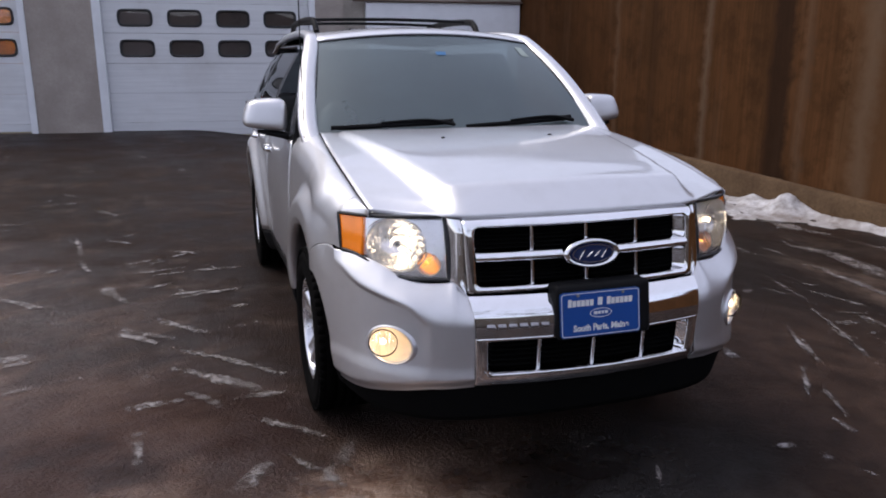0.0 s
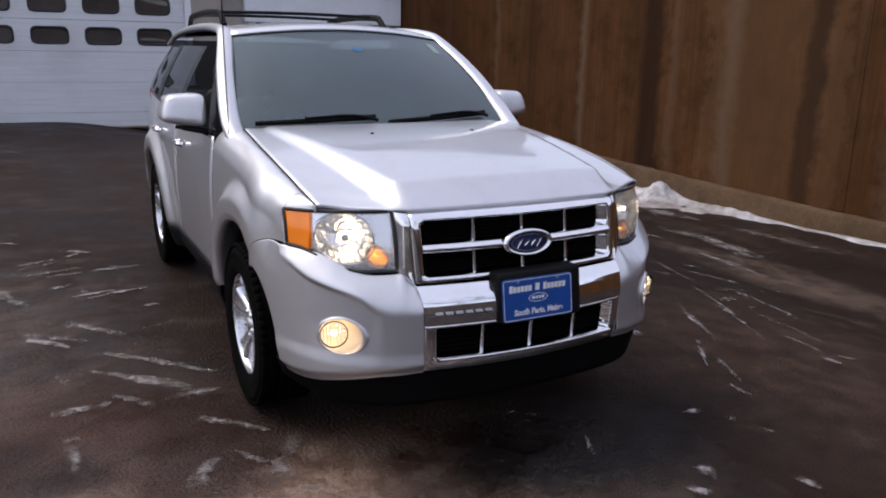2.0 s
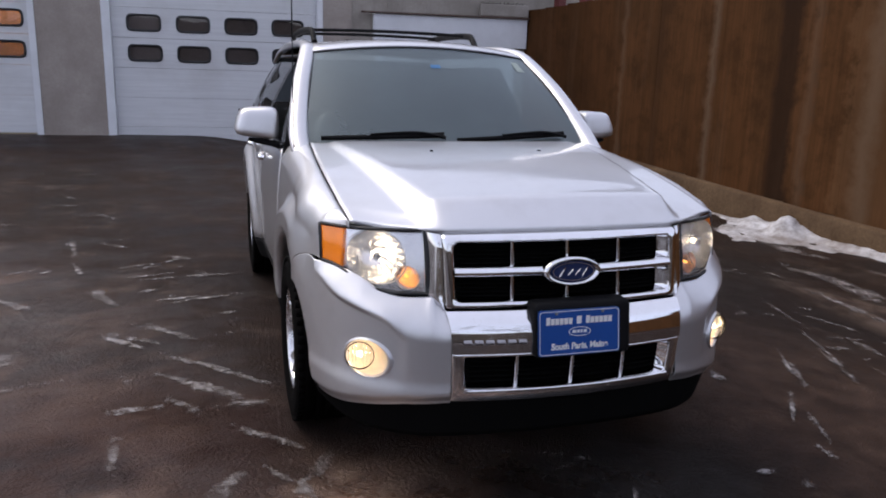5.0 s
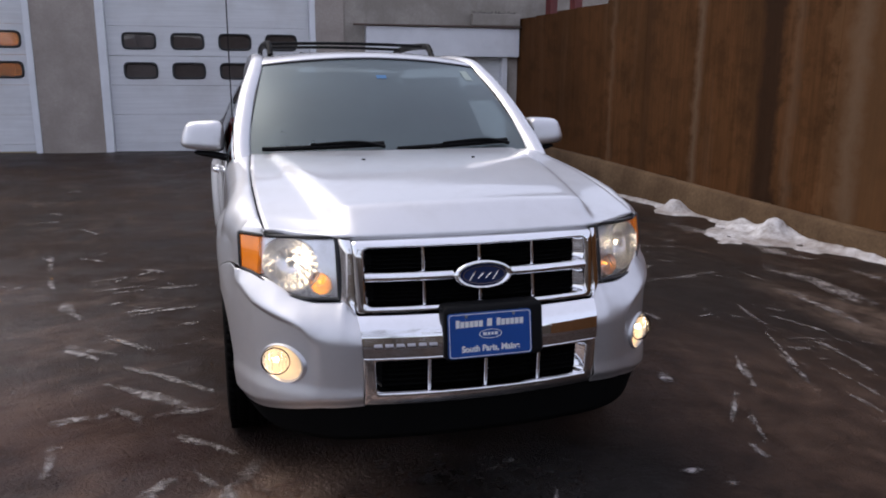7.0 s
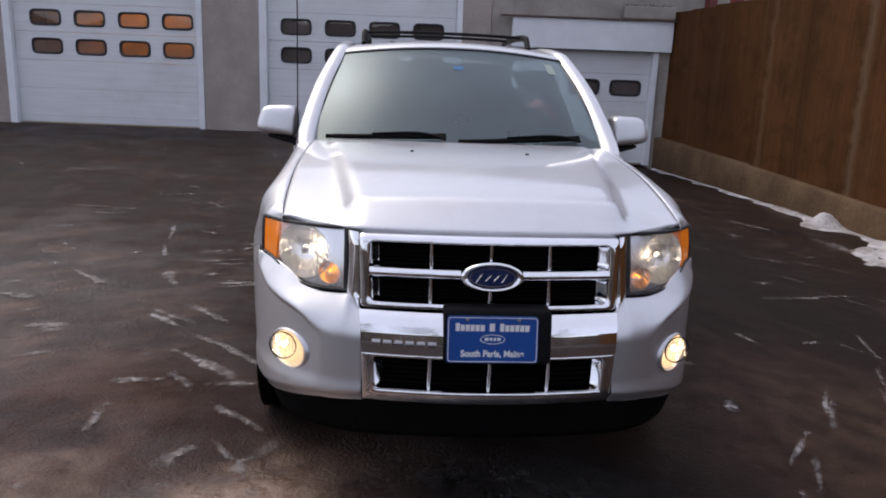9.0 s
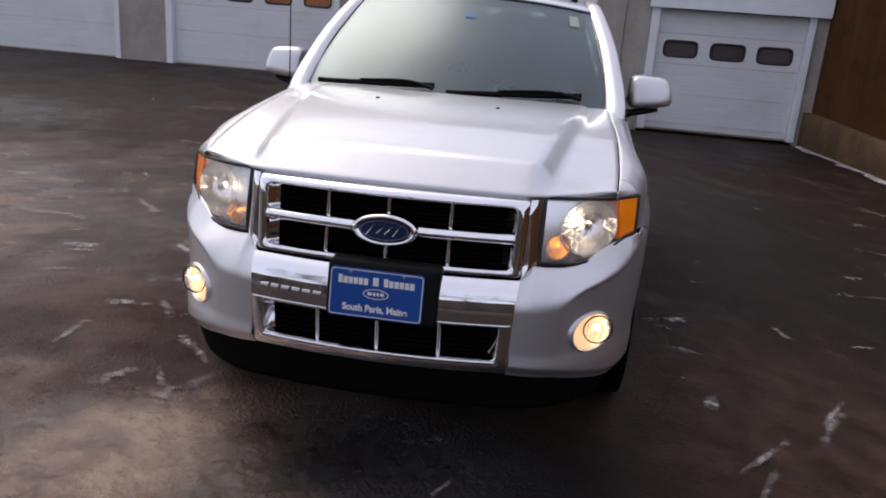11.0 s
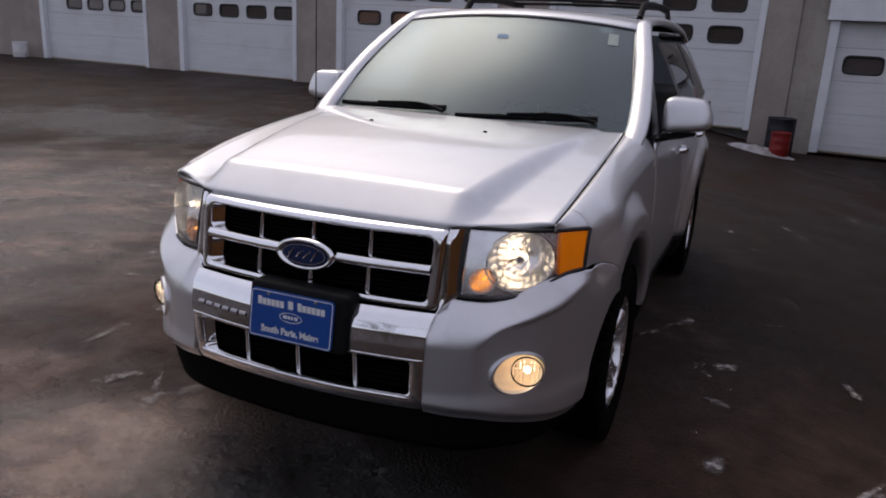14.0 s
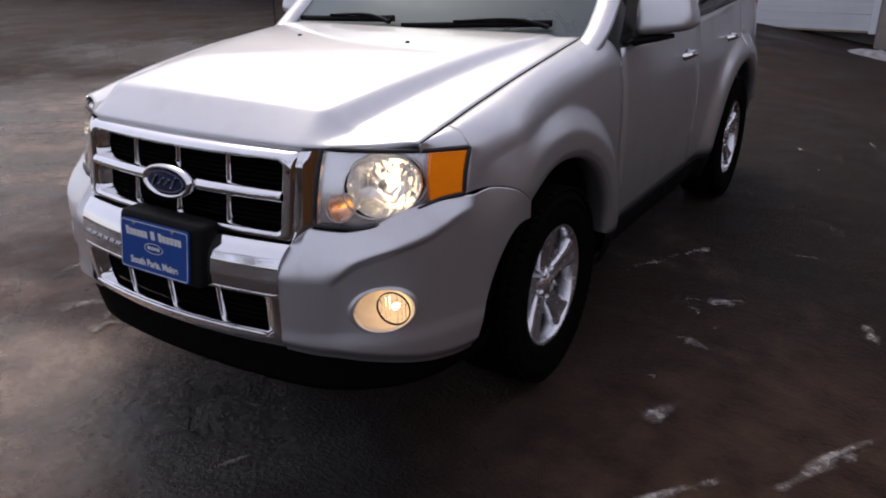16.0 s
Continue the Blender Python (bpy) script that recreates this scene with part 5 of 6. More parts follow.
mir = sheet(mirror_pt, np.linspace(-math.pi, math.pi, 49), np.linspace(-math.pi / 2, math.pi / 2, 33))
mir_r, mir_l = both("side_mirror", mir, PAINT, label="silver side mirror")
arm = tube(spline([(.845, 1.78, 1.140), (.90, 1.78, 1.156), (.97, 1.79, 1.168), (1.02, 1.80, 1.176)], 5), [.042, .040, .038, .036, .034, .033, .032, .031, .030, .028, .026, .024, .022, .02, .018, .016], 10, .55)
mesh("mirror_arm", *arm, BLACK, mir_r, "black mirror arm")
mesh("mirror_arm", *flip(arm), BLACK, mir_l, "black mirror arm")
glassm = sheet(lambda u, v: (.975 + .085 * u, 1.945 + .010 * u, 1.262 + .060 * v), np.linspace(-1, 1, 4), np.linspace(-1, 1, 4))
mesh("mirror_glass", *glassm, CHROME, mir_r)
mesh("mirror_glass", *flip(glassm), CHROME, mir_l)

# roof rack
for sg in (-1, 1):
    pth = spline([(.545 * sg, 2.78, 1.700), (.545 * sg, 2.86, 1.758), (.545 * sg, 2.96, 1.782), (.548 * sg, 3.4, 1.792), (.548 * sg, 3.85, 1.780), (.545 * sg, 3.97, 1.756), (.545 * sg, 4.06, 1.690)], 6)
    mesh("roof_rail", *tube(pth, .019, 10, 1.2), BLACK, car, "black roof rail")
for y in (3.02, 3.74):
    mesh("cross_rail", *tube([(x, y, 1.796 - .01 * (x / .54) ** 2) for x in np.linspace(-.55, .55, 16)], .016, 10, .7), BLACK, car, "black rack cross bar")
mesh("roof_marker", *lathe([(.0001, .022), (.018, .018), (.024, .0)], 14), BLACK, car).matrix_local = Matrix.Translation((-.36, 2.62, 1.700)) @ pose(0, 0, 0, 0, -90)

# aerial
mesh("aerial", *join(tube([(-.825, 1.45, 1.09), (-.825, 1.452, 1.135)], .014, 10), tube([(-.825, 1.452, 1.12), (-.826, 1.455, 1.6), (-.826, 1.46, 2.02)], .0030, 6)), BLACK, car, "thin black aerial")

# cabin
def seat(x, y):
    parts = []
    def pad(cx, cy, cz, sx, sy, sz, rx):
        f = lambda w: math.copysign(abs(math.cos(w)) ** .5, math.cos(w))
        g = lambda w: math.copysign(abs(math.sin(w)) ** .5, math.sin(w))
        M = pose(cx, cy, cz, rx)
        V, F = sheet(lambda a, b: (sx * f(b) * f(a), sy * f(b) * g(a), sz * g(b)), np.linspace(-math.pi, math.pi, 17), np.linspace(-math.pi / 2, math.pi / 2, 11))
        parts.append(([tuple(M @ Vector(v)) for v in V], F))
    pad(x, y, .66, .25, .26, .09, 4)
    pad(x, y + .30, .98, .24, .07, .32, -12)
    pad(x, y + .40, 1.37, .13, .05, .09, -8)
    parts.append(tube([(x - .05, y + .38, 1.22), (x - .05, y + .40, 1.33)], .008, 6))
    parts.append(tube([(x + .05, y + .38, 1.22), (x + .05, y + .40, 1.33)], .008, 6))
    return join(*parts)


for x, y in ((-.37, 2.10), (.37, 2.10), (-.38, 3.0), (.38, 3.0)):
    mesh("seat", *seat(x, y), SEAT, car, "dark leather seat")
mesh("dashboard", *sheet(lambda u, v: (u * .74, 1.45 + .05 * u * u + .30 * v, 1.16 - .02 * v + .035 * math.sin(math.pi * v) - (.30 * (v > .97))), np.linspace(-1, 1, 17), np.linspace(0, 1, 12)), TRIMGREY, car, "dark grey dashboard")
wheel_ring = [(.37 + .185 * math.cos(t), 1.86 + .07 * math.sin(t), 1.07 + .175 * math.sin(t)) for t in np.linspace(0, 2 * math.pi, 33)]
mesh("steering_wheel", *join(tube(wheel_ring, .015, 8, caps=False), tube([(.19, 1.86, 1.07), (.37, 1.84, 1.06), (.555, 1.86, 1.07)], .022, 6)), BLACK, car, "black steering wheel")
mesh("cabin_mirror", *box(-.13, .11, 2.00, 2.03, 1.50, 1.565), BLACK, car, "dark cabin mirror", smooth=False, bevel=.012)
mesh("headliner", *sheet(lambda u, v: (u * .60, 2.2 + 2.1 * v, 1.665 - .03 * u * u), np.linspace(-1, 1, 7), np.linspace(0, 1, 5)), TRIMGREY, car, "grey headliner")
for sg in (-1, 1):
    mesh("quarter_trim", *box(min(.735 * sg, .755 * sg), max(.735 * sg, .755 * sg), 3.55, 4.38, .50, 1.27), LINER, car, smooth=False)
mesh("cabin_floor", *box(-.76, .76, 1.45, 4.30, .32, .52), LINER, car, smooth=False)
mesh("screen_sticker", *sheet(lambda u, v: tuple(np.array(screen_pt(-.03 + .085 * u, .745 + .04 * v)) + (0, -.001, .003)), np.linspace(0, 1, 3), np.linspace(0, 1, 3)), plain("sticker_blue", (.035, .15, .32), .5), windscreen, "small blue windscreen sticker")
mesh("screen_sticker", *sheet(lambda u, v: tuple(np.array(screen_pt(.80 + .075 * u, .78 + .13 * v)) + (0, -.001, .003)), np.linspace(0, 1, 3), np.linspace(0, 1, 3)), plain("sticker_pale", (.26, .31, .28), .5), windscreen, "pale inspection sticker")

# wheels
def rim_mesh():
    parts = [lathe([(.205, -.10), (.222, -.02), (.224, .085), (.232, .098), (.229, .106), (.218, .104), (.211, .088), (.205, .04), (.203, -.09)], 60)]
    for k in range(5):
        a0 = k * 2 * math.pi / 5 + .30
        P = []
        for r, hw, d in ((.030, .028, .072), (.070, .037, .074), (.120, .039, .080), (.170, .047, .088), (.214, .076, .096)):
            P.append([(d + b, r * math.cos(a0) - q * hw * math.sin(a0), r * math.sin(a0) + q * hw * math.cos(a0))
                      for q, b in ((-1, -.045), (-1, -.014), (-.72, .001), (-.45, .0), (-.2, -.004), (.2, -.004), (.45, .0), (.72, .001), (1, -.014), (1, -.045))])
        parts.append(grid(np.array(P)))
    parts.append(lathe([(.062, .055), (.060, .074), (.040, .080), (.036, .088), (.0002, .090)], 30))
    for k in range(5):
        a = k * 2 * math.pi / 5 + .30 + math.pi / 5
        nut = lathe([(.012, .05), (.012, .084), (.008, .088), (.0002, .089)], 6)
        parts.append(([(x, y + .056 * math.cos(a), z + .056 * math.sin(a)) for x, y, z in nut[0]], nut[1]))
    return join(*parts)


TR = .368
TYRE = [(.226, -.105), (.245, -.117), (.29, -.124), (.335, -.116), (.355, -.102), (TR, -.085), (TR, -.045), (TR - .008, -.042), (TR - .008, -.036), (TR, -.033), (TR, -.004), (TR - .008, -.002), (TR - .008, .004), (TR, .006), (TR, .036), (TR - .008, .039), (TR - .008, .045), (TR, .048), (TR, .085), (.355, .102), (.335, .116), (.318, .1215), (.316, .119), (.29, .124), (.245, .117), (.226, .105)]
tyre_vf, rim_vf = lathe(TYRE, 72), rim_mesh()
hub_vf = lathe([(.15, -.02), (.150, .0), (.06, .004), (.058, .05), (.0002, .052)], 36)
blocks = []
for k in range(60):
    a = k * 2 * math.pi / 60
    for j, (c, w) in enumerate(((-.098, .016), (.098, .016))):
        V, F = box(c - w, c + w, -.0165, .0165, TR - .016, TR - .002 )
        blocks.append(([(x, y * math.cos(a) - z * math.sin(a), y * math.sin(a) + z * math.cos(a)) for x, y, z in V], F))
tread_vf = join(*blocks)
for sg, y in ((1, HUB_F), (-1, HUB_F), (1, HUB_R), (-1, HUB_R)):
    w = mesh("wheel", *hub_vf, STEEL, car, "alloy wheel with black tyre")
    w.matrix_local = pose((.794 if y < 2 else .816) * sg, y, TR - .003, 0, 0, 0 if sg > 0 else 180)
    t = mesh("tyre", *tyre_vf, RUBBER, w, "black muddy tyre")
    tagged(mesh("tread", *tread_vf, RUBBER, t), kind="stuff")
    mesh("rim", *rim_vf, ALLOY, w, "five-spoke polished alloy rim")


# ---- snow and ice ----
def snow_height(s):
    """Height of the dirty bank along the retaining wall."""
    h = 0.006 + 0.045 * max(0, noise.noise((s * 0.9, 1.7, 0)))
    for c, w, a in ((7.35, 0.30, 0.19), (6.75, 0.24, 0.11), (8.3, 0.7, 0.06), (5.45, 0.20, 0.15), (4.6, 0.7, 0.03)):
        h += a * math.exp(-((s - c) / w) ** 2)
    return h


def bank():
    """A lumpy ridge by the footing, with a thin trodden sheet before its highest part."""
    P = []
    for s in np.linspace(0.2, 13.5, 260):
        row = []
        h = snow_height(s)
        core = 0.14 + 1.6 * h + 0.14 * noise.noise((s * 2.1, 0, 4))
        sheet_w = max(0.0, 0.85 * math.exp(-((s - 7.35) / 0.8) ** 2) + 0.35 * math.exp(-((s - 5.5) / 0.35) ** 2) + 0.22 * noise.noise((s * 2.7, 3, 4)) - 0.05)
        for k in np.linspace(0, 1, 34):
            d = 0.13 + (core + sheet_w) * k
            x, y, _ = R(s, d, 0)
            kk = min(1.0, (core + sheet_w) * k / core)
            lump = 1 + 0.5 * noise.noise((s * 5, d * 5, 0)) + 0.25 * noise.noise((s * 13, d * 13, 2))
            hump = (h * lump * math.sin(math.pi * (0.22 + 0.78 * kk)) ** 0.8 + 0.02) * (1 - kk ** 6)
            thin = 0.032 * kk ** 6 * (0.55 + 1.1 * noise.noise((s * 3.1, d * 3.1, 6)) + 0.5 * noise.noise((s * 9, d * 9, 7)))
            row.append((x, y, ground_z(x, y) - 0.02 + hump + thin + (0.02 * kk ** 6 if sheet_w > 0.02 else 0.0) - 0.05 * k ** 8))
        P.append(row)
    return grid(np.array(P))


tagged(mesh("snow_bank", *bank(), SNOW), "dirty melting snow bank along the wall footing", "snow", kind="stuff")
cap = np.array([[R(s, d, wall_head(s) - 0.03 + 0.10 * max(0.0, noise.noise((s * 1.1, 7, 0)) + 0.15) * math.sin(math.pi * min(1, k + .08))) for k, d in zip(np.linspace(0, 1, 8), np.linspace(-0.06, -0.6, 8))]
                for s in np.linspace(0.3, 14, 160)])
tagged(mesh("snow_cap", *grid(cap), SNOW), "snow lying along the head of the retaining wall", "snow", kind="stuff")


def streak(x, y, ang, length, width, seed, amount=1.0):
    """A thin ragged patch of crushed ice on the ground, with its cover at each point."""
    n, m = max(10, int(length / 0.03)), 11
    ca, sa = math.cos(ang), math.sin(ang)
    P, cover = [], []
    for i in range(n + 1):
        t = i / n
        w = width * (0.65 + 0.7 * abs(noise.noise((t * length * 3, seed, 0))))
        off = 0.5 * width * noise.noise((t * length * 1.7, seed, 9))
        row = []
        for j in range(m):
            v = (j / (m - 1) - 0.5) * 2
            lx, ly = (t - 0.5) * length * 1.15, off + v * w
            px, py = x + lx * ca - ly * sa, y + lx * sa + ly * ca
            body = (1 - v * v) * math.sin(math.pi * (0.02 + 0.96 * t)) ** 1.0
            patch = noise.noise((px * 4, py * 4, seed)) + 0.6 * noise.noise((px * 11, py * 11, seed))
            row.append((px, py, ground_z(px, py) + 0.005 + 0.012 * noise.noise((px * .9, py * .9, 0)) + 0.005 * body))
            cover.append(amount * (1.5 * body - 0.45) - 0.45 + 0.5 * patch)
        P.append(row)
    V, F = grid(np.array(P))
    return V, F, cover


# ---- far side of the yard, seen only in the chrome, paint and glass ----
def bare_tree(x, y, h, seed):
    rnd = random.Random(seed)
    t = empty("tree", "bare leafless winter tree beyond the yard", "tree", "bare trees", (x, y, 0))
    trunk_path = [np.array((0, 0, -.3))]
    for k in range(1, 7):
        trunk_path.append(np.array((rnd.uniform(-.15, .15) * k * .4, rnd.uniform(-.15, .15) * k * .4, h * k / 7)))
    mesh("trunk", *tube(spline(trunk_path, 4), np.linspace(h * .022, h * .006, 25), 8), BARK, t)
    limbs = []
    def grow(p, d, length, r, depth):
        path = [p]
        for k in range(4):
            d = d + np.array([rnd.uniform(-.22, .22) for _ in range(3)]) + (0, 0, .06)
            d = d / np.linalg.norm(d)
            path.append(path[-1] + d * length / 4)
        limbs.append(tube(path, np.linspace(r, r * .45, 5), 5, caps=False))
        if depth:
            for k in (2, 3, 4):
                for _ in range(2):
                    e = d + np.array([rnd.uniform(-.9, .9), rnd.uniform(-.9, .9), rnd.uniform(-.2, .7)])
                    grow(path[k], e / np.linalg.norm(e), length * .6, r * .45, depth - 1)
    for k in range(9):
        a = rnd.uniform(0, 6.28)
        q = trunk_path[rnd.randint(2, 6)]
        grow(q, np.array((math.cos(a), math.sin(a), rnd.uniform(.4, 1.1))), h * .30, h * .008, 2)
    mesh("crown", *join(*limbs), BARK, t)


for x, y, h, sd in ((-9, -19, 11, 1), (-2.5, -22, 13, 2), (4, -20, 10, 3), (11, -24, 13, 4), (-17, -23, 12, 5)):
    bare_tree(x, y, h, sd)
# unseen brush line, added as a dark horizon for the chrome
P = np.array([[(x, -42 + 2.5 * noise.noise((x * .1, 0, 5)), z * (5.0 + 2.0 * noise.noise((x * .15, 1, 2)) + .5 * noise.noise((x * .9, 3, 2))) - .3 * (1 - z)) for z in (0, .5, 1)] for x in np.linspace(-70, 60, 220)])
tagged(mesh("treeline", *grid(P), BARK, thick=.5), "dark brush line added out of view for the chrome to reflect", "trees", kind="stuff")


# ice streaks left by tyres
random.seed(4)
ICY, COVER = [], []


def lay(lines, amount=1.0, single=True):
    for x0, y0, x1, y1, w in lines:
        V, F, c = streak((x0 + x1) / 2, (y0 + y1) / 2, math.atan2(y1 - y0, x1 - x0), math.hypot(x1 - x0, y1 - y0), w, random.random() * 50, amount)
        if single:
            ob = tagged(mesh("ice_streak", V, F, ICE), "pale ridge of crushed ice pressed into the wet asphalt", "ice", "ice streaks")
            ob.data.attributes.new("cover", "FLOAT", "POINT").data.foreach_set("value", [float(q) for q in c])
            continue
        ICY.append((V, F))
        COVER.extend(c)


# beside the open door of the car
lay(((-2.10, 3.28, -1.81, 2.67, .07), (-1.49, 1.86, -.97, 1.30, .045), (-1.62, 1.64, -1.12, 1.16, .06), (-1.50, 1.29, -1.29, 1.05, .06), (-1.62, 2.77, -1.04, 2.96, .04), (-1.66, 4.14, -1.41, 3.94, .06),
     (-2.47, 4.89, -2.31, 4.14, .05), (-2.33, 4.06, -2.17, 3.57, .05), (-1.09, .54, -.96, .35, .035), (-2.35, 2.68, -2.21, 2.73, .06), (-1.72, 3.83, -1.39, 4.12, .035)), 1.55)
lay(((-1.88, 3.38, -1.07, 3.50, .05), (-1.90, 2.28, -1.55, 2.00, .045), (-1.74, 2.45, -1.28, 1.99, .07), (-1.76, 3.07, -1.59, 3.16, .05), (-1.98, 3.63, -1.64, 3.81, .05), (-2.16, 4.62, -1.93, 4.43, .05),
     (-1.27, 1.14, -1.00, 1.12, .06), (-.94, .41, -.91, .19, .05), (-2.53, 3.65, -2.40, 3.83, .05), (-2.44, 6.07, -2.11, 5.56, .05), (-2.92, 8.49, -2.69, 8.54, .07), (-1.2, .9, -.9, .6, .04)), 1.25)
# out in the yard
lay(((-2.90, 2.57, -2.68, 2.56, .05), (-4.50, 3.64, -4.03, 3.49, .05), (-5.62, 4.57, -5.20, 4.45, .05), (-4.16, 2.85, -3.79, 3.23, .05), (-1.75, 1.14, -1.45, 1.15, .06), (-1.35, -.03, -1.14, .02, .07),
     (-.97, .15, -.81, .12, .04), (-.99, .20, -.78, .57, .06), (-1.26, .28, -1.13, .49, .06), (-3.5, 5.3, -2.85, 5.25, .05), (-3.1, 6.4, -2.5, 6.5, .05), (-3.4, 3.9, -3.0, 4.0, .05)), .9)
lay(((-4.85, 8.03, -4.00, 7.84, .05), (-3.82, 5.67, -3.03, 5.52, .05), (-3.05, 2.86, -2.88, 2.81, .07), (-2.90, 2.51, -2.67, 2.50, .07), (-2.61, 1.95, -2.24, 1.94, .10), (-2.74, 3.76, -2.53, 3.84, .06),
     (-2.75, 3.19, -2.28, 2.74, .05), (-2.04, 3.74, -1.66, 3.90, .04), (-1.93, 3.46, -1.40, 3.60, .03), (-1.67, 2.86, -1.31, 2.94, .04), (-1.92, 2.25, -1.56, 1.88, .05), (-1.56, 1.88, -1.09, 1.47, .045)), 1.4)
lay(((-4.40, 3.52, -3.77, 3.51, .07), (-3.63, 2.65, -3.19, 2.76, .05), (-3.47, 2.50, -2.68, 2.55, .05), (-2.71, 2.15, -2.55, 2.29, .05), (-2.45, 1.83, -2.18, 1.85, .05), (-2.31, 1.45, -1.95, 1.58, .04),
     (-1.63, .55, -1.66, .87, .05), (-4.49, 8.33, -4.07, 7.97, .06)), 1.2)
# before the bumper
lay(((.02, .37, .16, .31, .03), (.16, .34, .21, .22, .03), (.02, .21, .17, .24, .012), (.30, .03, .23, -.12, .02), (1.02, -.24, 1.07, -.31, .03)), 1.2)
# towards the retaining wall
lay(((2.66, 1.85, 2.15, .82, .03), (2.07, 1.39, 1.71, .77, .03), (1.62, .74, 1.29, .33, .03), (1.27, .16, 1.25, -.01, .04), (2.26, .66, 2.23, .33, .05), (1.36, 1.05, 1.29, .82, .05),
     (4.09, 4.11, 4.16, 3.69, .05), (1.85, 2.11, 1.92, 1.95, .05), (1.20, 1.18, 1.28, 1.13, .035)), 1.55)
lay(((2.97, 1.68, 2.80, 1.00, .05), (3.02, 2.74, 2.68, 1.70, .05), (3.04, 2.52, 3.49, 2.43, .06), (2.41, 3.08, 3.83, 4.02, .05), (1.19, 1.54, 1.38, 1.44, .07), (.75, 2.05, 1.14, 2.66, .04),
     (2.64, 6.40, 2.86, 6.45, .07), (3.4, 5.4, 4.4, 5.6, .10), (4.2, 8.2, 4.7, 7.2, .12), (5.5, 4.4, 5.8, 2.6, .16)), .95)
lay(((4.78, 4.65, 4.72, 2.75, .30), (5.17, 7.0, 5.18, 5.85, .22), (5.29, 5.66, 5.48, 4.70, .22), (4.1, 3.4, 3.9, 2.2, .16)), 1.5)
lay(((3.06, 2.36, 3.31, 1.87, .08), (2.41, 1.44, 2.04, 0.61, .035), (2.53, 1.16, 2.42, 0.48, .04), (1.94, 1.13, 1.74, 0.71, .04), (1.52, 0.50, 1.35, 0.15, .03), (2.14, 0.32, 2.16, 0.16, .05), (2.24, 0.33, 2.36, 0.22, .05), (0.40, -0.46, 0.46, -0.54, .05), (0.57, -0.37, 0.55, -0.48, .06), (0.85, -0.58, 0.87, -0.70, .05), (1.56, -0.36, 1.57, -0.42, .05), (1.00, -0.06, 0.94, -0.17, .05), (0.82, -0.00, 0.95, -0.00, .04)), 1.4)
# faint scuffs all over the yard
for k in range(250):
    x, y = random.uniform(-9, 4.8), random.uniform(-.6, 11.5)
    if (-1.0 < x < 1.0 and y > 0.1) or y < 0.8 and x > 0.2:
        continue
    a = random.choice((0.05, 0.35, -0.75, -1.05)) + random.uniform(-.25, .25)
    r = random.uniform(.12, .5)
    lay(((x, y, x + r * math.cos(a), y + r * math.sin(a), random.uniform(.02, .07)),), random.uniform(.5, .95), False)
ice_ob = tagged(mesh("ice_scuffs", *join(*ICY), ICE), "faint grey ice scuffs left by tyres", "ice", kind="stuff")
ice_ob.data.attributes.new("cover", "FLOAT", "POINT").data.foreach_set("value", [float(c) for c in COVER])

# cans beside the garage
def can(name, x, y, r, h, mat, label, cat, rim):
    z = ground_z(x, y) - .004
    c = mesh(name, *lathe([(.0002, 0), (r * .96, 0), (r, .02), (r, h * .33), (r * 1.02, h * .35), (r, h * .37), (r, h * .66), (r * 1.02, h * .68), (r, h * .70), (r, h - .02), (r * 1.03, h - .01), (r * 1.03, h), (r * .95, h), (r * .94, h - .02), (.0002, h - .02)], 32), mat)
    c.matrix_world = Matrix.Translation((x, y, z)) @ pose(0, 0, 0, 0, -90)
    return tagged(c, label, cat)


can("bin", 1.40, 12.75, .23, .62, BLUECAN, "dark blue plastic bin beside the wall", "bin", 0)
can("red_can", 1.42, 12.25, .16, .42, REDCAN, "red metal can with a pale label", "can", 0)
can("pail", -18.7, 13.9, .20, .42, PAIL, "white plastic pail by the garage", "pail", 0)
tagged(mesh("snow_heap", *sheet(lambda u, v: (1.15 + .62 * math.cos(u) * v, 12.35 + .45 * math.sin(u) * v, ground_z(1.15 + .62 * math.cos(u) * v, 12.35) - .02 + .10 * (1 - v ** 3) * (1 + .6 * noise.noise((u * 2, v * 4, 3)))), np.linspace(0, 2 * math.pi, 40), np.linspace(0, 1, 12)), SNOW), "small dirty snow heap beside the cans", "snow", kind="stuff")

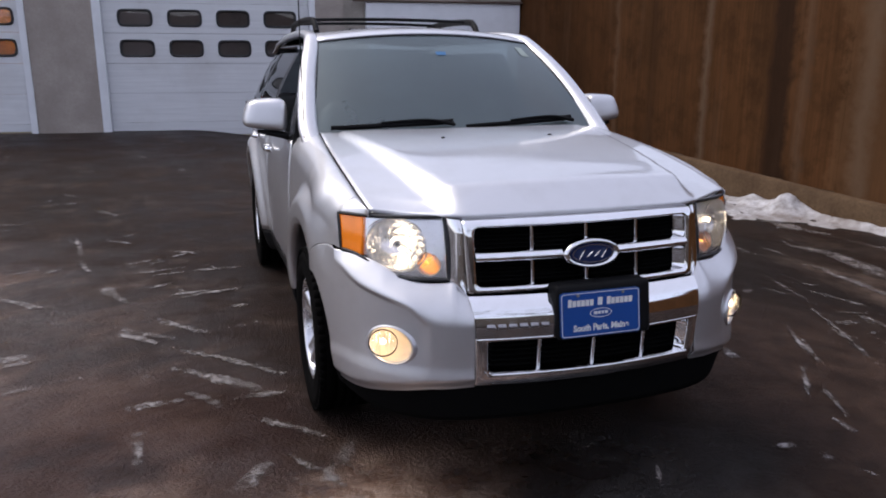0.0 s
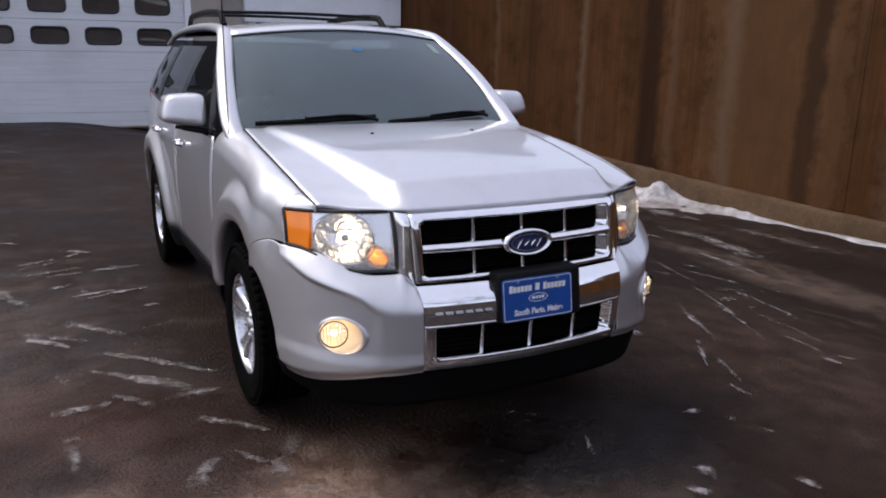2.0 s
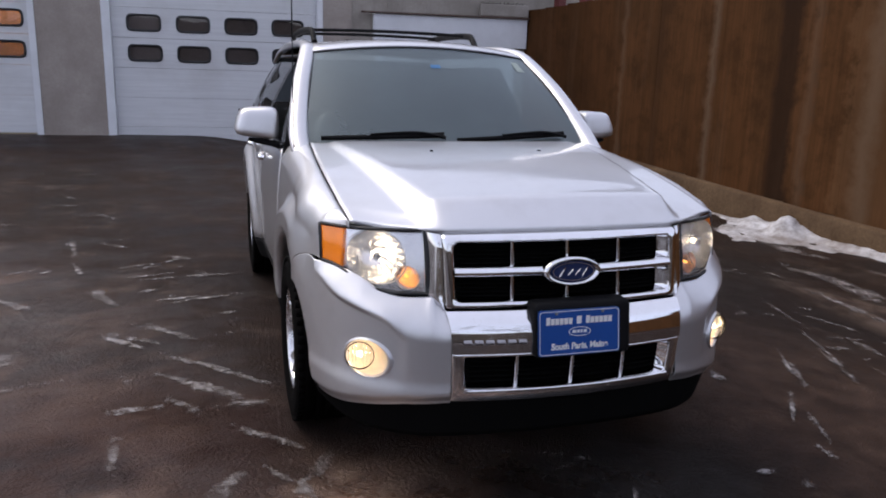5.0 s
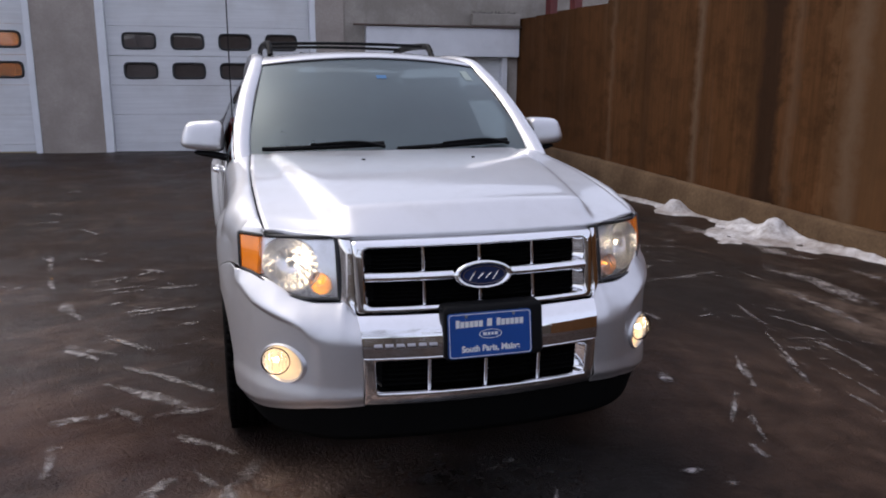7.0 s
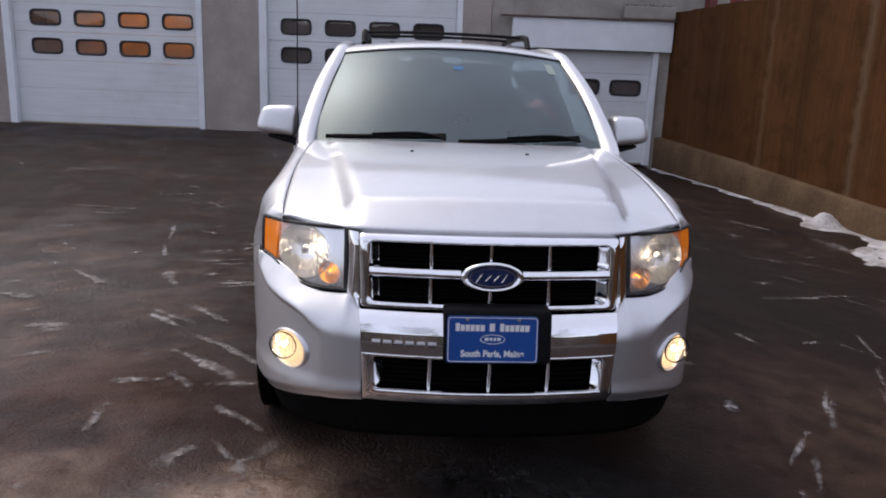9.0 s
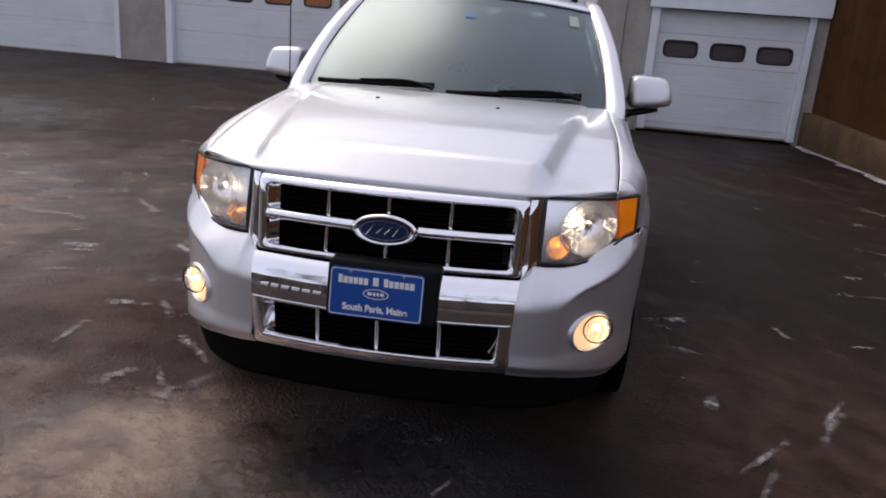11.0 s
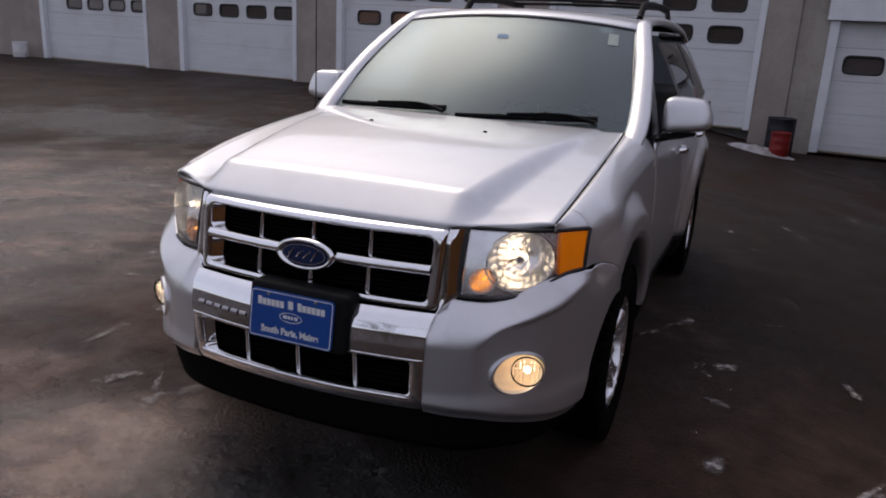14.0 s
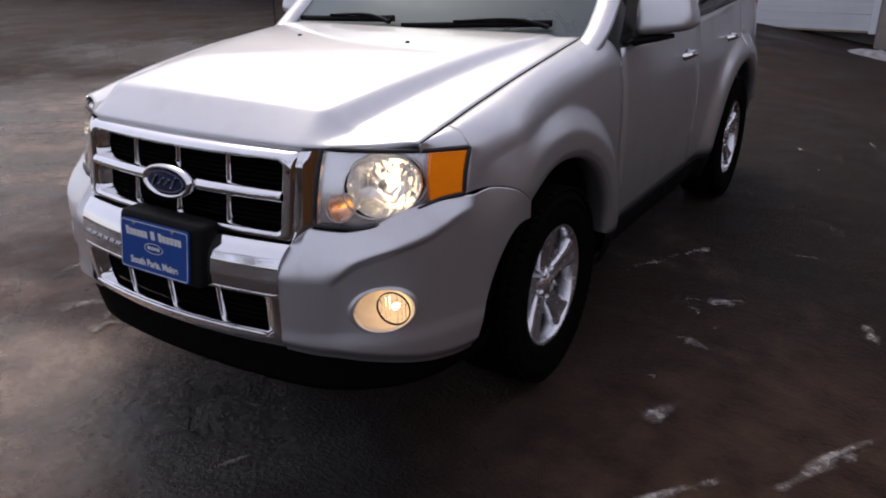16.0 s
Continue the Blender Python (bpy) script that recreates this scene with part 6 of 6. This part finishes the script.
# the bank above: dark red posts, brush and old snow behind the wall head
for k, (q, d) in enumerate(((.55, -.5), (1.5, -.45))):
    z = wall_head(q) - .12
    post = mesh("post", *rbox(q - .09, q + .09, d - .09, d + .09, z, z + .75), REDPAINT, smooth=False, bevel=.012)
    tagged(post, "dark red painted timber post on the bank", "post", "bank posts")
heap = mesh("snow_patch", *sheet(lambda u, v: R(2.15 + .62 * math.cos(u) * v, -.55 + .38 * math.sin(u) * v, wall_head(2.15) - .11 + .17 * (1 - v ** 2.5) * (1 + .5 * noise.noise((math.cos(u) * v * 3, math.sin(u) * v * 3, 8)))), np.linspace(0, 2 * math.pi, 40), np.linspace(0, 1, 12)), SNOW)
tagged(heap, "old snow patch lying on the bank", "snow", kind="stuff")
random.seed(21)
twigs = []
for k in range(150):
    x, z0 = random.uniform(4.05, 4.95), 2.69
    p0 = np.array(W(x, random.uniform(-.12, -.01), z0))
    d = np.array((random.uniform(-.5, .5), random.uniform(-.5, .1), random.uniform(.3, 1)))
    r = random.uniform(.04, .13)
    twigs.append(tube([p0, p0 + d * r * .6, p0 + d * r + (0, 0, -.02)], [.006, .005, .002], 4, caps=False))
tagged(mesh("dead_grass", *join(*twigs), BARK), "dark dead growth on the broken ledge", "plants", kind="stuff")

# courses of the block wall over the low bay
random.seed(31)
for row in range(8):
    z = 2.478 + .195 * row
    x = 1.44 + (.10 if row % 2 else -.10)
    while x < 5.6:
        a, b = max(x, 1.44), x + .40
        top = z if not (a < 5.03 and b > 3.98 and row < 2) else None
        if top is not None and b - a > .1:
            d = random.uniform(.0, .006)
            child("block", wbox(a + .0012, min(b, 5.6) - .0012, .052 + d * .5, .0595, z + .002, z + .192), BLOCK, side)
        x += .40

# boards of the retaining wall
random.seed(11)
s = 0.0
while s < flen - 0.3:
    w = min(random.uniform(0.5, 1.1), flen - s)
    V, F = box(s + .001, s + w - .001, -.058, random.uniform(-.004, .004), kerb_top(s) - .03, wall_head(s) + random.uniform(-0.02, 0.02))
    mesh("plank", [R(*v) for v in V], F, PLANKS, rw, smooth=False)
    s += w
